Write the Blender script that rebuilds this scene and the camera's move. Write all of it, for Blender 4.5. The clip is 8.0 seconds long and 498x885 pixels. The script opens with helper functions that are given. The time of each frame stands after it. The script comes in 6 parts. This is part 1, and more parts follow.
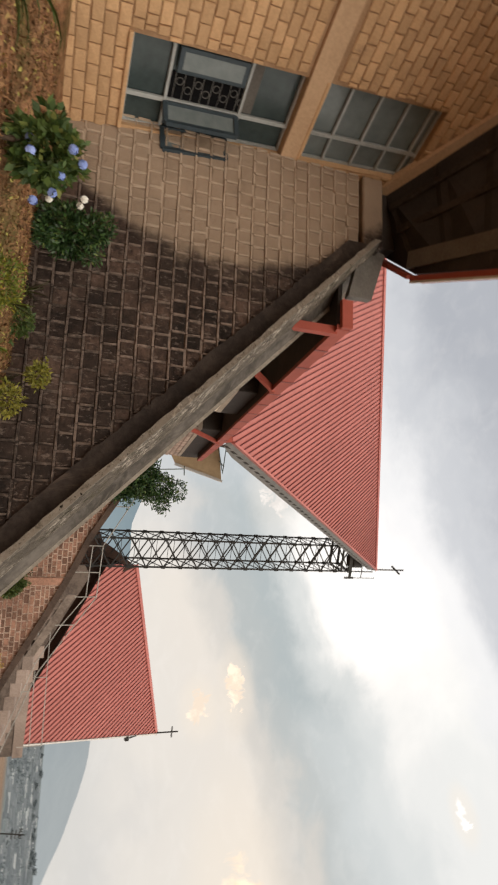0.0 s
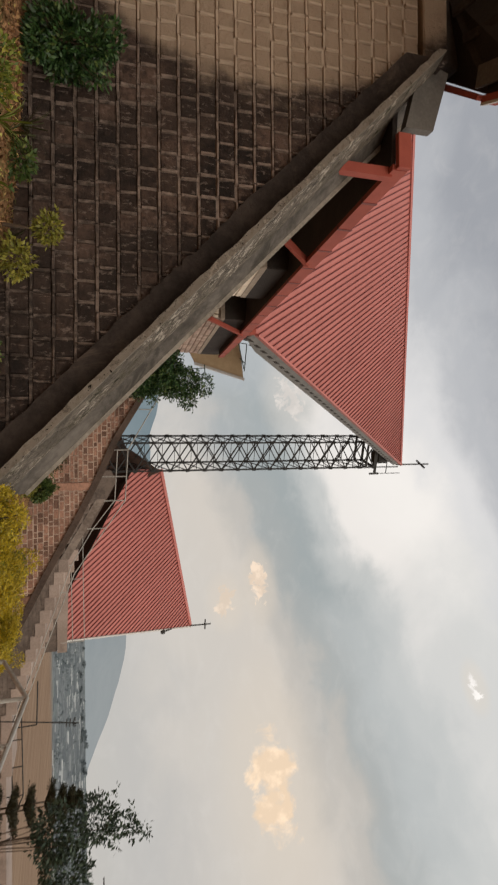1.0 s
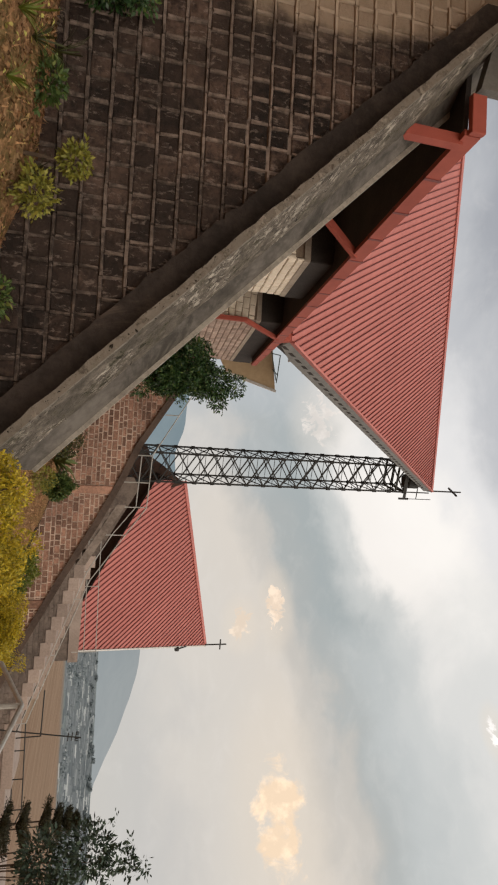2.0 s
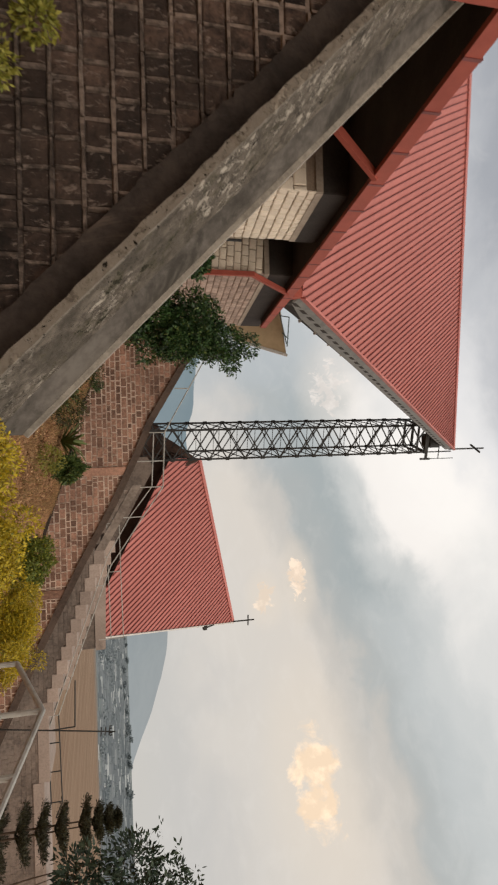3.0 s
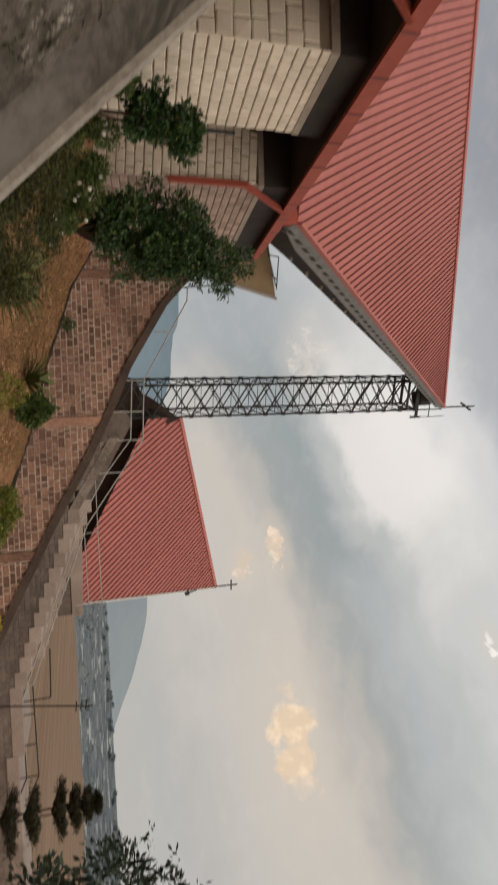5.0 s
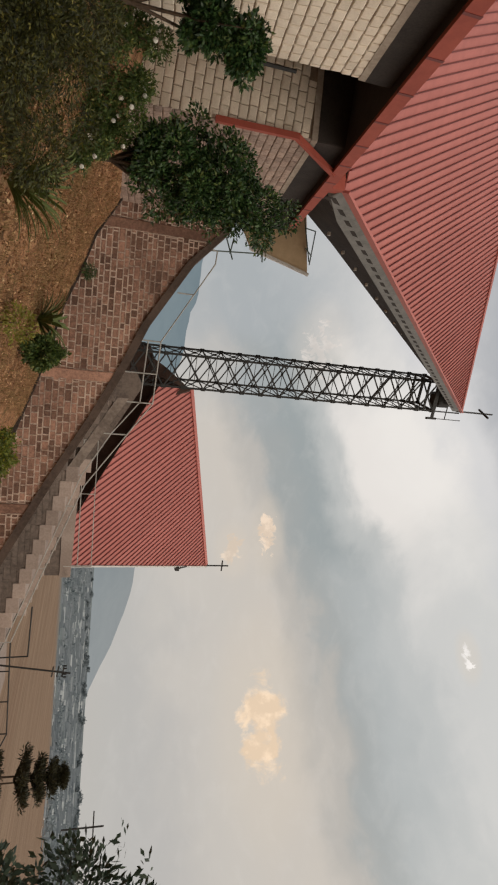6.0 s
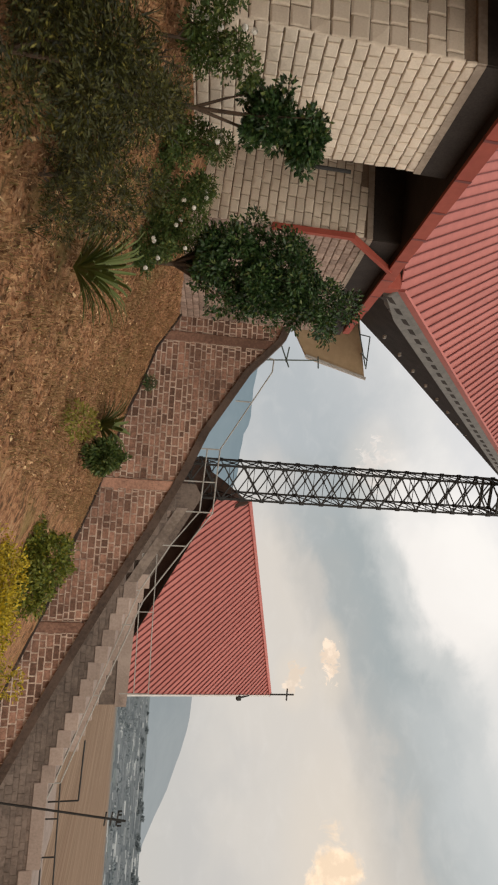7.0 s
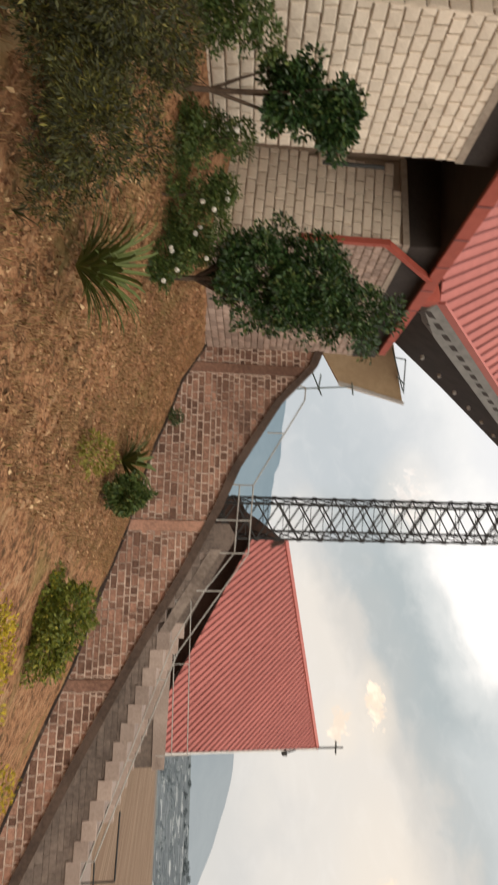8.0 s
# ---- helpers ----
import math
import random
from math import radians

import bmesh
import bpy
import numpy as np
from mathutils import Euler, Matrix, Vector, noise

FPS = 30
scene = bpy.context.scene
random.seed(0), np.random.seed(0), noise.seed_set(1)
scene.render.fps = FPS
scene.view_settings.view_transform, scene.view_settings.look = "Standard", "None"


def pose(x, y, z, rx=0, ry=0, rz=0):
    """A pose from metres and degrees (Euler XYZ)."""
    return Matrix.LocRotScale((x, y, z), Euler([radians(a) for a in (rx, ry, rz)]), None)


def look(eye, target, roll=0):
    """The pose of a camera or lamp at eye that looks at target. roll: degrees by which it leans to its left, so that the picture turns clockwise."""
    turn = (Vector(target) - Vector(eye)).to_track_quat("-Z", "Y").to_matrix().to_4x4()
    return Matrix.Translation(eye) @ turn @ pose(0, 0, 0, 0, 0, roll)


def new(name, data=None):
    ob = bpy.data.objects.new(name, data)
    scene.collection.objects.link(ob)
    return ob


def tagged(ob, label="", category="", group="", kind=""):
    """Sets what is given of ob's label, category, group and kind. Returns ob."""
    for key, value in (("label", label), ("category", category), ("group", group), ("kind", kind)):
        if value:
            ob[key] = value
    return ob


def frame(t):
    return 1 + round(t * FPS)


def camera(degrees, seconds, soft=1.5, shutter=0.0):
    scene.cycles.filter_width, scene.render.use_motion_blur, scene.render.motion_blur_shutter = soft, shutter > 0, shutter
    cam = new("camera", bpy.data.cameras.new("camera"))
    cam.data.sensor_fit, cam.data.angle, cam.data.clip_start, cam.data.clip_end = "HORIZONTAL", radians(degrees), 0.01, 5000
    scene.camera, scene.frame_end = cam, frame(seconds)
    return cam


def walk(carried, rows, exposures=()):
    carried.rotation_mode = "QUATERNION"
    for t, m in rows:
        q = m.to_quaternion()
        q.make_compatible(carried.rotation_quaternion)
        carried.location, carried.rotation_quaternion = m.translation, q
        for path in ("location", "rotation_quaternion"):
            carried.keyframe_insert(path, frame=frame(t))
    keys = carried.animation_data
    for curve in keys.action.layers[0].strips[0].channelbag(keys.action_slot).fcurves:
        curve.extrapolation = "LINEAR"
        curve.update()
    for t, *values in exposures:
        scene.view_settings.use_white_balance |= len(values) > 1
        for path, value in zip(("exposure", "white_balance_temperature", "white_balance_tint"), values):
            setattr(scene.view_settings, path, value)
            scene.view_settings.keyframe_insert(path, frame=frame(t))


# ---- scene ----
# The camera is held on its side: the picture lies a quarter turn from level.
cam = camera(46.69, 8.0, soft=2.1, shutter=0.25)
EXPOSURES = [(t, e, 6650, 12) for t, e in ((0, 0.3), (0.5, 0.1), (1.0, -0.1), (1.3, -0.15), (1.5, 0.0), (3.0, 0.03), (4.0, 0.02), (4.5, -0.3), (5.0, -0.25), (6.5, -0.2), (7.0, 0.02), (7.5, 0.32), (8.0, 0.32))]
PATH = [
    (0, (0.288, 1.483, 1.617), (-0.062, 3.350, 2.242), 5.4),
    (0.2, (0.343, 1.652, 1.593), (0.013, 3.519, 2.231), 0.6),
    (0.3, (0.371, 1.736, 1.581), (0.032, 3.602, 2.216), 0.7),
    (0.4, (0.399, 1.821, 1.568), (0.106, 3.686, 2.227), 0.4),
    (0.5, (0.427, 1.905, 1.556), (0.180, 3.780, 2.207), -0.0),
    (0.7, (0.474, 2.118, 1.548), (0.414, 4.039, 2.102), -0.6),
    (0.8, (0.498, 2.224, 1.545), (0.546, 4.143, 2.108), -0.8),
    (1, (0.545, 2.437, 1.537), (0.520, 4.347, 2.128), -0.2),
    (1.2, (0.643, 2.539, 1.572), (0.524, 4.456, 2.133), 1.1),
    (1.3, (0.692, 2.591, 1.590), (0.518, 4.514, 2.110), 1.2),
    (1.5, (0.790, 2.693, 1.625), (0.653, 4.626, 2.116), 2.3),
    (1.7, (0.834, 2.895, 1.640), (0.742, 4.827, 2.148), 3.8),
    (2.8, (1.067, 4.006, 1.695), (0.958, 5.948, 2.162), 1.9),
    (3, (1.114, 4.208, 1.703), (1.098, 6.151, 2.174), -1.5),
    (3.2, (1.201, 4.341, 1.701), (1.121, 6.273, 2.211), -4.0),
    (3.3, (1.245, 4.407, 1.699), (1.124, 6.328, 2.243), -3.4),
    (3.4, (1.288, 4.474, 1.698), (1.013, 6.379, 2.239), -0.8),
    (3.5, (1.332, 4.540, 1.697), (1.073, 6.456, 2.210), -0.9),
    (3.7, (1.402, 4.690, 1.707), (1.166, 6.599, 2.255), -0.9),
    (3.8, (1.436, 4.764, 1.712), (1.252, 6.668, 2.297), -1.9),
    (4, (1.506, 4.914, 1.722), (1.454, 6.824, 2.312), 0.1),
    (4.2, (1.539, 5.087, 1.720), (1.590, 6.985, 2.350), -4.8),
    (4.3, (1.555, 5.174, 1.719), (1.632, 7.071, 2.346), -2.3),
    (4.5, (1.588, 5.347, 1.717), (1.552, 7.242, 2.357), 0.5),
    (4.7, (1.652, 5.533, 1.734), (1.624, 7.437, 2.343), -1.0),
    (4.8, (1.683, 5.625, 1.742), (1.600, 7.538, 2.323), -3.2),
    (5, (1.747, 5.811, 1.759), (1.839, 7.734, 2.300), -2.5),
    (5.2, (1.808, 5.973, 1.751), (1.996, 7.893, 2.278), -3.1),
    (6.3, (2.142, 6.859, 1.725), (2.270, 8.783, 2.255), 5.5),
    (6.5, (2.203, 7.020, 1.720), (2.364, 8.958, 2.191), 1.6),
    (6.7, (2.293, 7.140, 1.711), (2.308, 9.090, 2.152), 5.0),
    (6.8, (2.337, 7.199, 1.707), (2.175, 9.157, 2.085), 5.5),
    (7, (2.427, 7.319, 1.698), (2.174, 9.278, 2.014), 4.4),
    (7.2, (2.450, 7.485, 1.696), (2.196, 9.441, 2.025), 4.9),
    (7.3, (2.461, 7.568, 1.696), (2.213, 9.525, 2.028), 5.9),
    (7.5, (2.484, 7.734, 1.694), (2.424, 9.705, 2.031), 4.1),
    (7.7, (2.473, 7.985, 1.724), (2.366, 9.957, 2.041), 1.8),
    (7.8, (2.467, 8.110, 1.740), (2.264, 10.078, 2.033), 0.4),
    (8, (2.456, 8.361, 1.770), (2.070, 10.313, 1.974), 2.2),
]
walk(cam, [(t, look(eye, target, roll) @ pose(0, 0, 0, 0, 0, 90)) for t, eye, target, roll in PATH], exposures=EXPOSURES)

# ---- light ----
def mixrgb(nt, fac, a, b, blend="MIX"):
    n = nt.nodes.new("ShaderNodeMix")
    n.data_type, n.blend_type = "RGBA", blend
    for sock, v in ((n.inputs["Factor"], fac), (n.inputs[6], a), (n.inputs[7], b)):
        if hasattr(v, "is_linked"):
            nt.links.new(v, sock)
        elif isinstance(v, (int, float)):
            sock.default_value = v
        else:
            sock.default_value = (*v[:3], 1)
    return n.outputs[2]


def maths(nt, op, a, b=0.5, c=0.0, clamp=False):
    n = nt.nodes.new("ShaderNodeMath")
    n.operation, n.use_clamp = op, clamp
    for sock, v in zip(n.inputs, (a, b, c)):
        if hasattr(v, "is_linked"):
            nt.links.new(v, sock)
        else:
            sock.default_value = v
    return n.outputs[0]


def span(nt, value, lo, hi, to_lo=0.0, to_hi=1.0):
    n = nt.nodes.new("ShaderNodeMapRange")
    n.clamp, n.interpolation_type = True, "SMOOTHSTEP"
    nt.links.new(value, n.inputs[0])
    for k, v in zip((1, 2, 3, 4), (lo, hi, to_lo, to_hi)):
        n.inputs[k].default_value = v
    return n.outputs[0]


def noise_tex(nt, vec, scale, detail=4.0, rough=0.55, distort=0.0):
    n = nt.nodes.new("ShaderNodeTexNoise")
    n.inputs["Scale"].default_value, n.inputs["Detail"].default_value = scale, detail
    n.inputs["Roughness"].default_value, n.inputs["Distortion"].default_value = rough, distort
    if vec is not None:
        nt.links.new(vec, n.inputs["Vector"])
    return n.outputs["Fac"]


def mapped(nt, vec, scale=(1, 1, 1), loc=(0, 0, 0), rot=(0, 0, 0)):
    n = nt.nodes.new("ShaderNodeMapping")
    nt.links.new(vec, n.inputs["Vector"])
    n.inputs["Scale"].default_value, n.inputs["Location"].default_value = scale, loc
    n.inputs["Rotation"].default_value = [radians(a) for a in rot]
    return n.outputs["Vector"]


SUN_AT = Vector((0.50, -0.72, 0.48)).normalized()


def make_world():
    world = bpy.data.worlds.new("sky")
    scene.world = world
    world.use_nodes = True
    nt = world.node_tree
    nt.nodes.clear()
    out, bg = nt.nodes.new("ShaderNodeOutputWorld"), nt.nodes.new("ShaderNodeBackground")
    sky = nt.nodes.new("ShaderNodeTexSky")
    sky.sky_type, sky.sun_disc = "NISHITA", False
    sky.sun_elevation = math.asin(SUN_AT.z)
    sky.sun_rotation = math.atan2(SUN_AT.x, SUN_AT.y)
    sky.dust_density, sky.altitude = 3.0, 2000
    co = nt.nodes.new("ShaderNodeTexCoord").outputs["Generated"]
    blue = mixrgb(nt, 1.0, sky.outputs[0], (0.10, 0.10, 0.10), "MULTIPLY")
    # one field of cloud banks that lie across the sky, their borders broken by noise
    dot = nt.nodes.new("ShaderNodeVectorMath")
    dot.operation = "DOT_PRODUCT"
    nt.links.new(co, dot.inputs[0])
    dot.inputs[1].default_value = (0.37, 0.285, -0.884)
    big = noise_tex(nt, mapped(nt, co, (1.0, 1.0, 1.3), (3.1, 0.4, 0.2)), 3.0, 6.0, 0.52, 0.5)
    fine = noise_tex(nt, mapped(nt, co, (1.0, 1.0, 1.5), (0.7, 2.0, 1.0)), 9.0, 6.0, 0.6, 0.4)
    across = maths(nt, "ADD", dot.outputs["Value"], maths(nt, "ADD", maths(nt, "MULTIPLY", maths(nt, "SUBTRACT", big, 0.5), 0.17), maths(nt, "MULTIPLY", maths(nt, "SUBTRACT", fine, 0.5), 0.09)))
    ramp = nt.nodes.new("ShaderNodeValToRGB")
    ramp.color_ramp.interpolation = "EASE"
    stops = ((-0.75, (0.40, 0.425, 0.46)), (-0.46, (0.41, 0.435, 0.47)), (-0.36, (0.57, 0.595, 0.62)), (-0.27, (0.86, 0.87, 0.87)), (-0.20, (1.06, 1.04, 0.99)), (-0.125, (1.01, 0.985, 0.935)), (-0.07, (0.63, 0.66, 0.645)), (-0.02, (0.42, 0.47, 0.47)), (0.03, (0.45, 0.485, 0.475)), (0.075, (0.62, 0.60, 0.55)), (0.13, (0.75, 0.705, 0.63)), (0.22, (0.73, 0.695, 0.63)), (0.34, (0.61, 0.60, 0.57)))
    for n, (at, c) in enumerate(stops):
        spot = (at + 1) / 2
        if n < 2:
            ramp.color_ramp.elements[n].position = spot
        e = ramp.color_ramp.elements[n] if n < 2 else ramp.color_ramp.elements.new(spot)
        e.color = (*c, 1)
    nt.links.new(maths(nt, "MULTIPLY_ADD", across, 0.5, 0.5), ramp.inputs[0])
    colour = mixrgb(nt, 0.06, ramp.outputs[0], blue)
    # the banks thin out to grey at both their ends
    along = nt.nodes.new("ShaderNodeVectorMath")
    along.operation = "DOT_PRODUCT"
    nt.links.new(co, along.inputs[0])
    along.inputs[1].default_value = (0.922, -0.305, 0.239)
    drift = maths(nt, "ADD", along.outputs["Value"], maths(nt, "MULTIPLY", maths(nt, "SUBTRACT", big, 0.5), 0.5))
    east = maths(nt, "MULTIPLY", span(nt, drift, 0.0, 0.26), span(nt, across, 0.07, -0.03))
    colour = mixrgb(nt, maths(nt, "MULTIPLY", east, 0.7), colour, (0.63, 0.665, 0.665))
    west = maths(nt, "MULTIPLY", span(nt, drift, -0.17, -0.37), span(nt, across, -0.36, -0.10))
    colour = mixrgb(nt, maths(nt, "MULTIPLY", west, 0.8), colour, (0.50, 0.545, 0.57))
    wisp = noise_tex(nt, mapped(nt, co, (1.0, 1.0, 1.8), (1.3, 0.2, 0.5)), 22.0, 5.0, 0.6, 0.6)
    colour = mixrgb(nt, span(nt, wisp, 0.45, 0.75, 0.0, 0.08), colour, (0.95, 0.93, 0.89))

    def near(direction, lo, hi):
        dot = nt.nodes.new("ShaderNodeVectorMath")
        dot.operation = "DOT_PRODUCT"
        nt.links.new(co, dot.inputs[0])
        dot.inputs[1].default_value = Vector(direction).normalized()
        return span(nt, dot.outputs["Value"], lo, hi)

    # the west behind the viewer is open and bright: the low sun stands there
    colour = mixrgb(nt, maths(nt, "MULTIPLY", near((0.45, -0.8, 0.35), -0.2, 0.9), 0.95), colour, (1.45, 1.36, 1.22))
    # small clouds that catch the warm light: wide, low, ragged
    puff = noise_tex(nt, co, 21.0, 7.0, 0.62, 0.5)
    for direction, wide, tall, much, tint in (((0.495, 0.820, 0.287), 0.095, 0.041, 1.0, (1.17, 0.93, 0.68)), ((0.225, 0.926, 0.302), 0.040, 0.016, 1.0, (1.06, 0.88, 0.70)), ((0.254, 0.936, 0.246), 0.026, 0.018, 0.9, (1.0, 0.85, 0.69)), ((0.359, 0.732, 0.579), 0.022, 0.010, 1.0, (1.12, 1.10, 1.06)), ((-0.10, 0.925, 0.365), 0.045, 0.030, 0.6, (0.97, 0.91, 0.85))):
        off = nt.nodes.new("ShaderNodeVectorMath")
        off.operation = "SUBTRACT"
        nt.links.new(co, off.inputs[0])
        d = Vector(direction).normalized()
        off.inputs[1].default_value = d
        aside = Vector((d.y, -d.x, 0)).normalized()
        squares = []
        for axis, size in ((aside, wide), (aside.cross(d), tall), (d, 0.3)):
            dn = nt.nodes.new("ShaderNodeVectorMath")
            dn.operation = "DOT_PRODUCT"
            nt.links.new(off.outputs[0], dn.inputs[0])
            dn.inputs[1].default_value = axis / size
            squares.append(maths(nt, "POWER", maths(nt, "ABSOLUTE", dn.outputs["Value"]), 2.0))
        r2 = maths(nt, "ADD", maths(nt, "ADD", squares[0], squares[1]), squares[2])
        rough = puff if wide > 0.06 else noise_tex(nt, co, 55.0, 6.0, 0.65, 0.6)
        ragged = maths(nt, "ADD", r2, maths(nt, "MULTIPLY", maths(nt, "SUBTRACT", rough, 0.5), 3.4 if wide > 0.06 else 6.0))
        glow = span(nt, r2, 0.2, 5.0, 0.30 * much, 0.0)
        colour = mixrgb(nt, glow, colour, (0.86, 0.76, 0.62))
        colour = mixrgb(nt, span(nt, ragged, 0.2, 0.8, much, 0.0), colour, mixrgb(nt, span(nt, noise_tex(nt, co, 38.0, 5.0, 0.6), 0.42, 0.62), tuple(0.82 * q for q in tint), tint))
    nt.links.new(colour, bg.inputs["Color"])
    bg.inputs["Strength"].default_value = 0.95
    nt.links.new(bg.outputs[0], out.inputs["Surface"])
    sun = new("sun", bpy.data.lights.new("sun", "SUN"))
    sun.data.energy, sun.data.angle, sun.data.color = 0.5, radians(35), (1.0, 0.90, 0.76)
    sun.matrix_world = look(SUN_AT * 60, (0, 0, 0))


make_world()

# ---- materials ----


def stuff_of(name, base, second=None, rough=0.85, grain=30.0, blotch=2.0, bump=0.3, metal=0.0, stain=None, stain_at=(0.55, 0.75), by_piece=0.0, bump_dist=0.01, spec=0.3):
    """A surface with fine grain, broad blotches, optional stains, and a shift from piece to piece."""
    m = bpy.data.materials.new(name)
    m.use_nodes = True
    nt = m.node_tree
    b = nt.nodes["Principled BSDF"]
    spot = nt.nodes.new("ShaderNodeNewGeometry")
    geo = spot.outputs["Position"]
    info = nt.nodes.new("ShaderNodeObjectInfo")
    second = second or tuple(c * 0.72 for c in base)
    small, large = noise_tex(nt, geo, grain, 6.0, 0.65), noise_tex(nt, geo, blotch, 4.0, 0.6, 0.3)
    mix = maths(nt, "ADD", maths(nt, "MULTIPLY", small, 0.5), maths(nt, "MULTIPLY", large, 0.5))
    col = mixrgb(nt, span(nt, mix, 0.36, 0.64), second, base)
    if stain:
        col = mixrgb(nt, span(nt, noise_tex(nt, geo, blotch * 0.8, 6.0, 0.7, 0.6), *stain_at), col, stain)
    if by_piece:
        hsv = nt.nodes.new("ShaderNodeHueSaturation")
        nt.links.new(col, hsv.inputs["Color"])
        one = maths(nt, "FRACT", maths(nt, "ADD", info.outputs["Random"], spot.outputs["Random Per Island"]))
        nt.links.new(span(nt, one, 0, 1, 1 - by_piece, 1 + by_piece), hsv.inputs["Value"])
        col = hsv.outputs[0]
    nt.links.new(col, b.inputs["Base Color"])
    b.inputs["Roughness"].default_value, b.inputs["Metallic"].default_value = rough, metal
    b.inputs["Specular IOR Level"].default_value = spec
    if bump:
        bp = nt.nodes.new("ShaderNodeBump")
        bp.inputs["Strength"].default_value, bp.inputs["Distance"].default_value = bump, bump_dist
        nt.links.new(small, bp.inputs["Height"])
        nt.links.new(bp.outputs[0], b.inputs["Normal"])
    return m


def leaf_of(name, a, b_, c=None, rough=0.55):
    m = bpy.data.materials.new(name)
    m.use_nodes = True
    nt = m.node_tree
    b = nt.nodes["Principled BSDF"]
    rnd = nt.nodes.new("ShaderNodeNewGeometry").outputs["Random Per Island"]
    col = mixrgb(nt, rnd, a, b_)
    if c:
        col = mixrgb(nt, span(nt, rnd, 0.86, 0.97), col, c)
    nt.links.new(col, b.inputs["Base Color"])
    b.inputs["Roughness"].default_value = rough
    b.inputs["Specular IOR Level"].default_value = 0.35
    b.inputs["Transmission Weight"].default_value = 0.0
    return m


CREAM = stuff_of("cream_painted_block", (0.78, 0.685, 0.565), (0.66, 0.565, 0.455), grain=40, blotch=0.9, by_piece=0.07, stain=(0.42, 0.33, 0.25), stain_at=(0.60, 0.90), bump=0.5)
OCHRE_JOINT = stuff_of("ochre_joint", (0.43, 0.265, 0.15), (0.30, 0.18, 0.10), grain=30)
OCHRE_PLASTER = stuff_of("ochre_plaster", (0.62, 0.42, 0.26), (0.50, 0.33, 0.20), grain=25, blotch=1.0, stain=(0.26, 0.18, 0.12), stain_at=(0.6, 0.9))
OCHRE = stuff_of("ochre_painted_block", (0.63, 0.40, 0.22), (0.50, 0.31, 0.165), grain=36, blotch=1.5, by_piece=0.12, stain=(0.22, 0.13, 0.07), stain_at=(0.60, 0.85), bump=0.5)
CREAM_JOINT = stuff_of("cream_joint", (0.30, 0.225, 0.165), (0.20, 0.15, 0.11), grain=30)
SHADED_PLASTER = stuff_of("shaded_plaster", (0.40, 0.335, 0.27), (0.27, 0.222, 0.18), grain=14, blotch=1.3, bump=0.4)
CREAM_PLASTER = stuff_of("cream_plaster", (0.60, 0.49, 0.38), (0.49, 0.39, 0.295), grain=25, blotch=1.0, stain=(0.26, 0.18, 0.12), stain_at=(0.6, 0.9))
DARK_STONE = stuff_of("dark_sooty_stone", (0.088, 0.055, 0.041), (0.015, 0.0095, 0.0075), grain=17, blotch=1.3, by_piece=0.5, bump=0.9, bump_dist=0.025)
def painted_over(name, bare, paint, sooted=0.72):
    """Bare sooty stone whose upper corner beside the house is painted; the paint ends in a soiled ragged line."""
    m = bare.copy()
    m.name = name
    nt = m.node_tree
    b = nt.nodes["Principled BSDF"]
    old = b.inputs["Base Color"].links[0].from_socket
    pos = nt.nodes.new("ShaderNodeNewGeometry").outputs["Position"]
    sep = nt.nodes.new("ShaderNodeSeparateXYZ")
    nt.links.new(pos, sep.inputs[0])
    ramp = nt.nodes.new("ShaderNodeValToRGB")
    for n, (z, x) in enumerate(((1.5, -4.2), (1.95, -3.75), (2.4, -3.55), (2.8, -3.36), (3.6, -3.30), (4.2, -3.42), (4.8, -3.62), (5.3, -3.95), (5.9, -4.45))):
        spot = (z - 1.4) / 4.8
        if n < 2:
            ramp.color_ramp.elements[n].position = spot
        e = ramp.color_ramp.elements[n] if n < 2 else ramp.color_ramp.elements.new(spot)
        e.color = ((x + 5) / 3,) * 3 + (1,)
    nt.links.new(maths(nt, "DIVIDE", maths(nt, "SUBTRACT", sep.outputs["Z"], 1.4), 4.8), ramp.inputs[0])
    line = maths(nt, "MULTIPLY_ADD", ramp.outputs[0], 3.0, -4.85)
    streak = noise_tex(nt, mapped(nt, pos, (5.0, 5.0, 0.8)), 1.0, 5.0, 0.65)
    blot = noise_tex(nt, pos, 3.2, 5.0, 0.6)
    over = maths(nt, "ADD", maths(nt, "SUBTRACT", sep.outputs["X"], line), maths(nt, "ADD", maths(nt, "MULTIPLY", maths(nt, "SUBTRACT", streak, 0.5), 0.35), maths(nt, "MULTIPLY", maths(nt, "SUBTRACT", blot, 0.5), 0.45)))
    soot = maths(nt, "MULTIPLY", span(nt, noise_tex(nt, mapped(nt, pos, (1, 1, 0.7), (2, 0, 5)), 0.9, 6.0, 0.65, 0.4), 0.40, 0.62), sooted)
    old = mixrgb(nt, soot, old, (0.022, 0.015, 0.012))
    scuff = noise_tex(nt, mapped(nt, pos, (1.0, 1.0, 0.45), (8, 1, 2)), 21.0, 6.0, 0.7, 0.5)
    old = mixrgb(nt, span(nt, scuff, 0.55, 0.64, 0.0, 0.6), old, (0.20, 0.155, 0.13))
    soiled = mixrgb(nt, span(nt, over, -1.0, 0.0, 0.0, 0.45), paint, tuple(c * 0.5 for c in paint))
    soiled = mixrgb(nt, span(nt, blot, 0.5, 0.72, 0.0, 0.4), soiled, tuple(c * 0.6 for c in paint))
    nt.links.new(mixrgb(nt, span(nt, over, -0.22, 0.10), soiled, old), b.inputs["Base Color"])
    return m


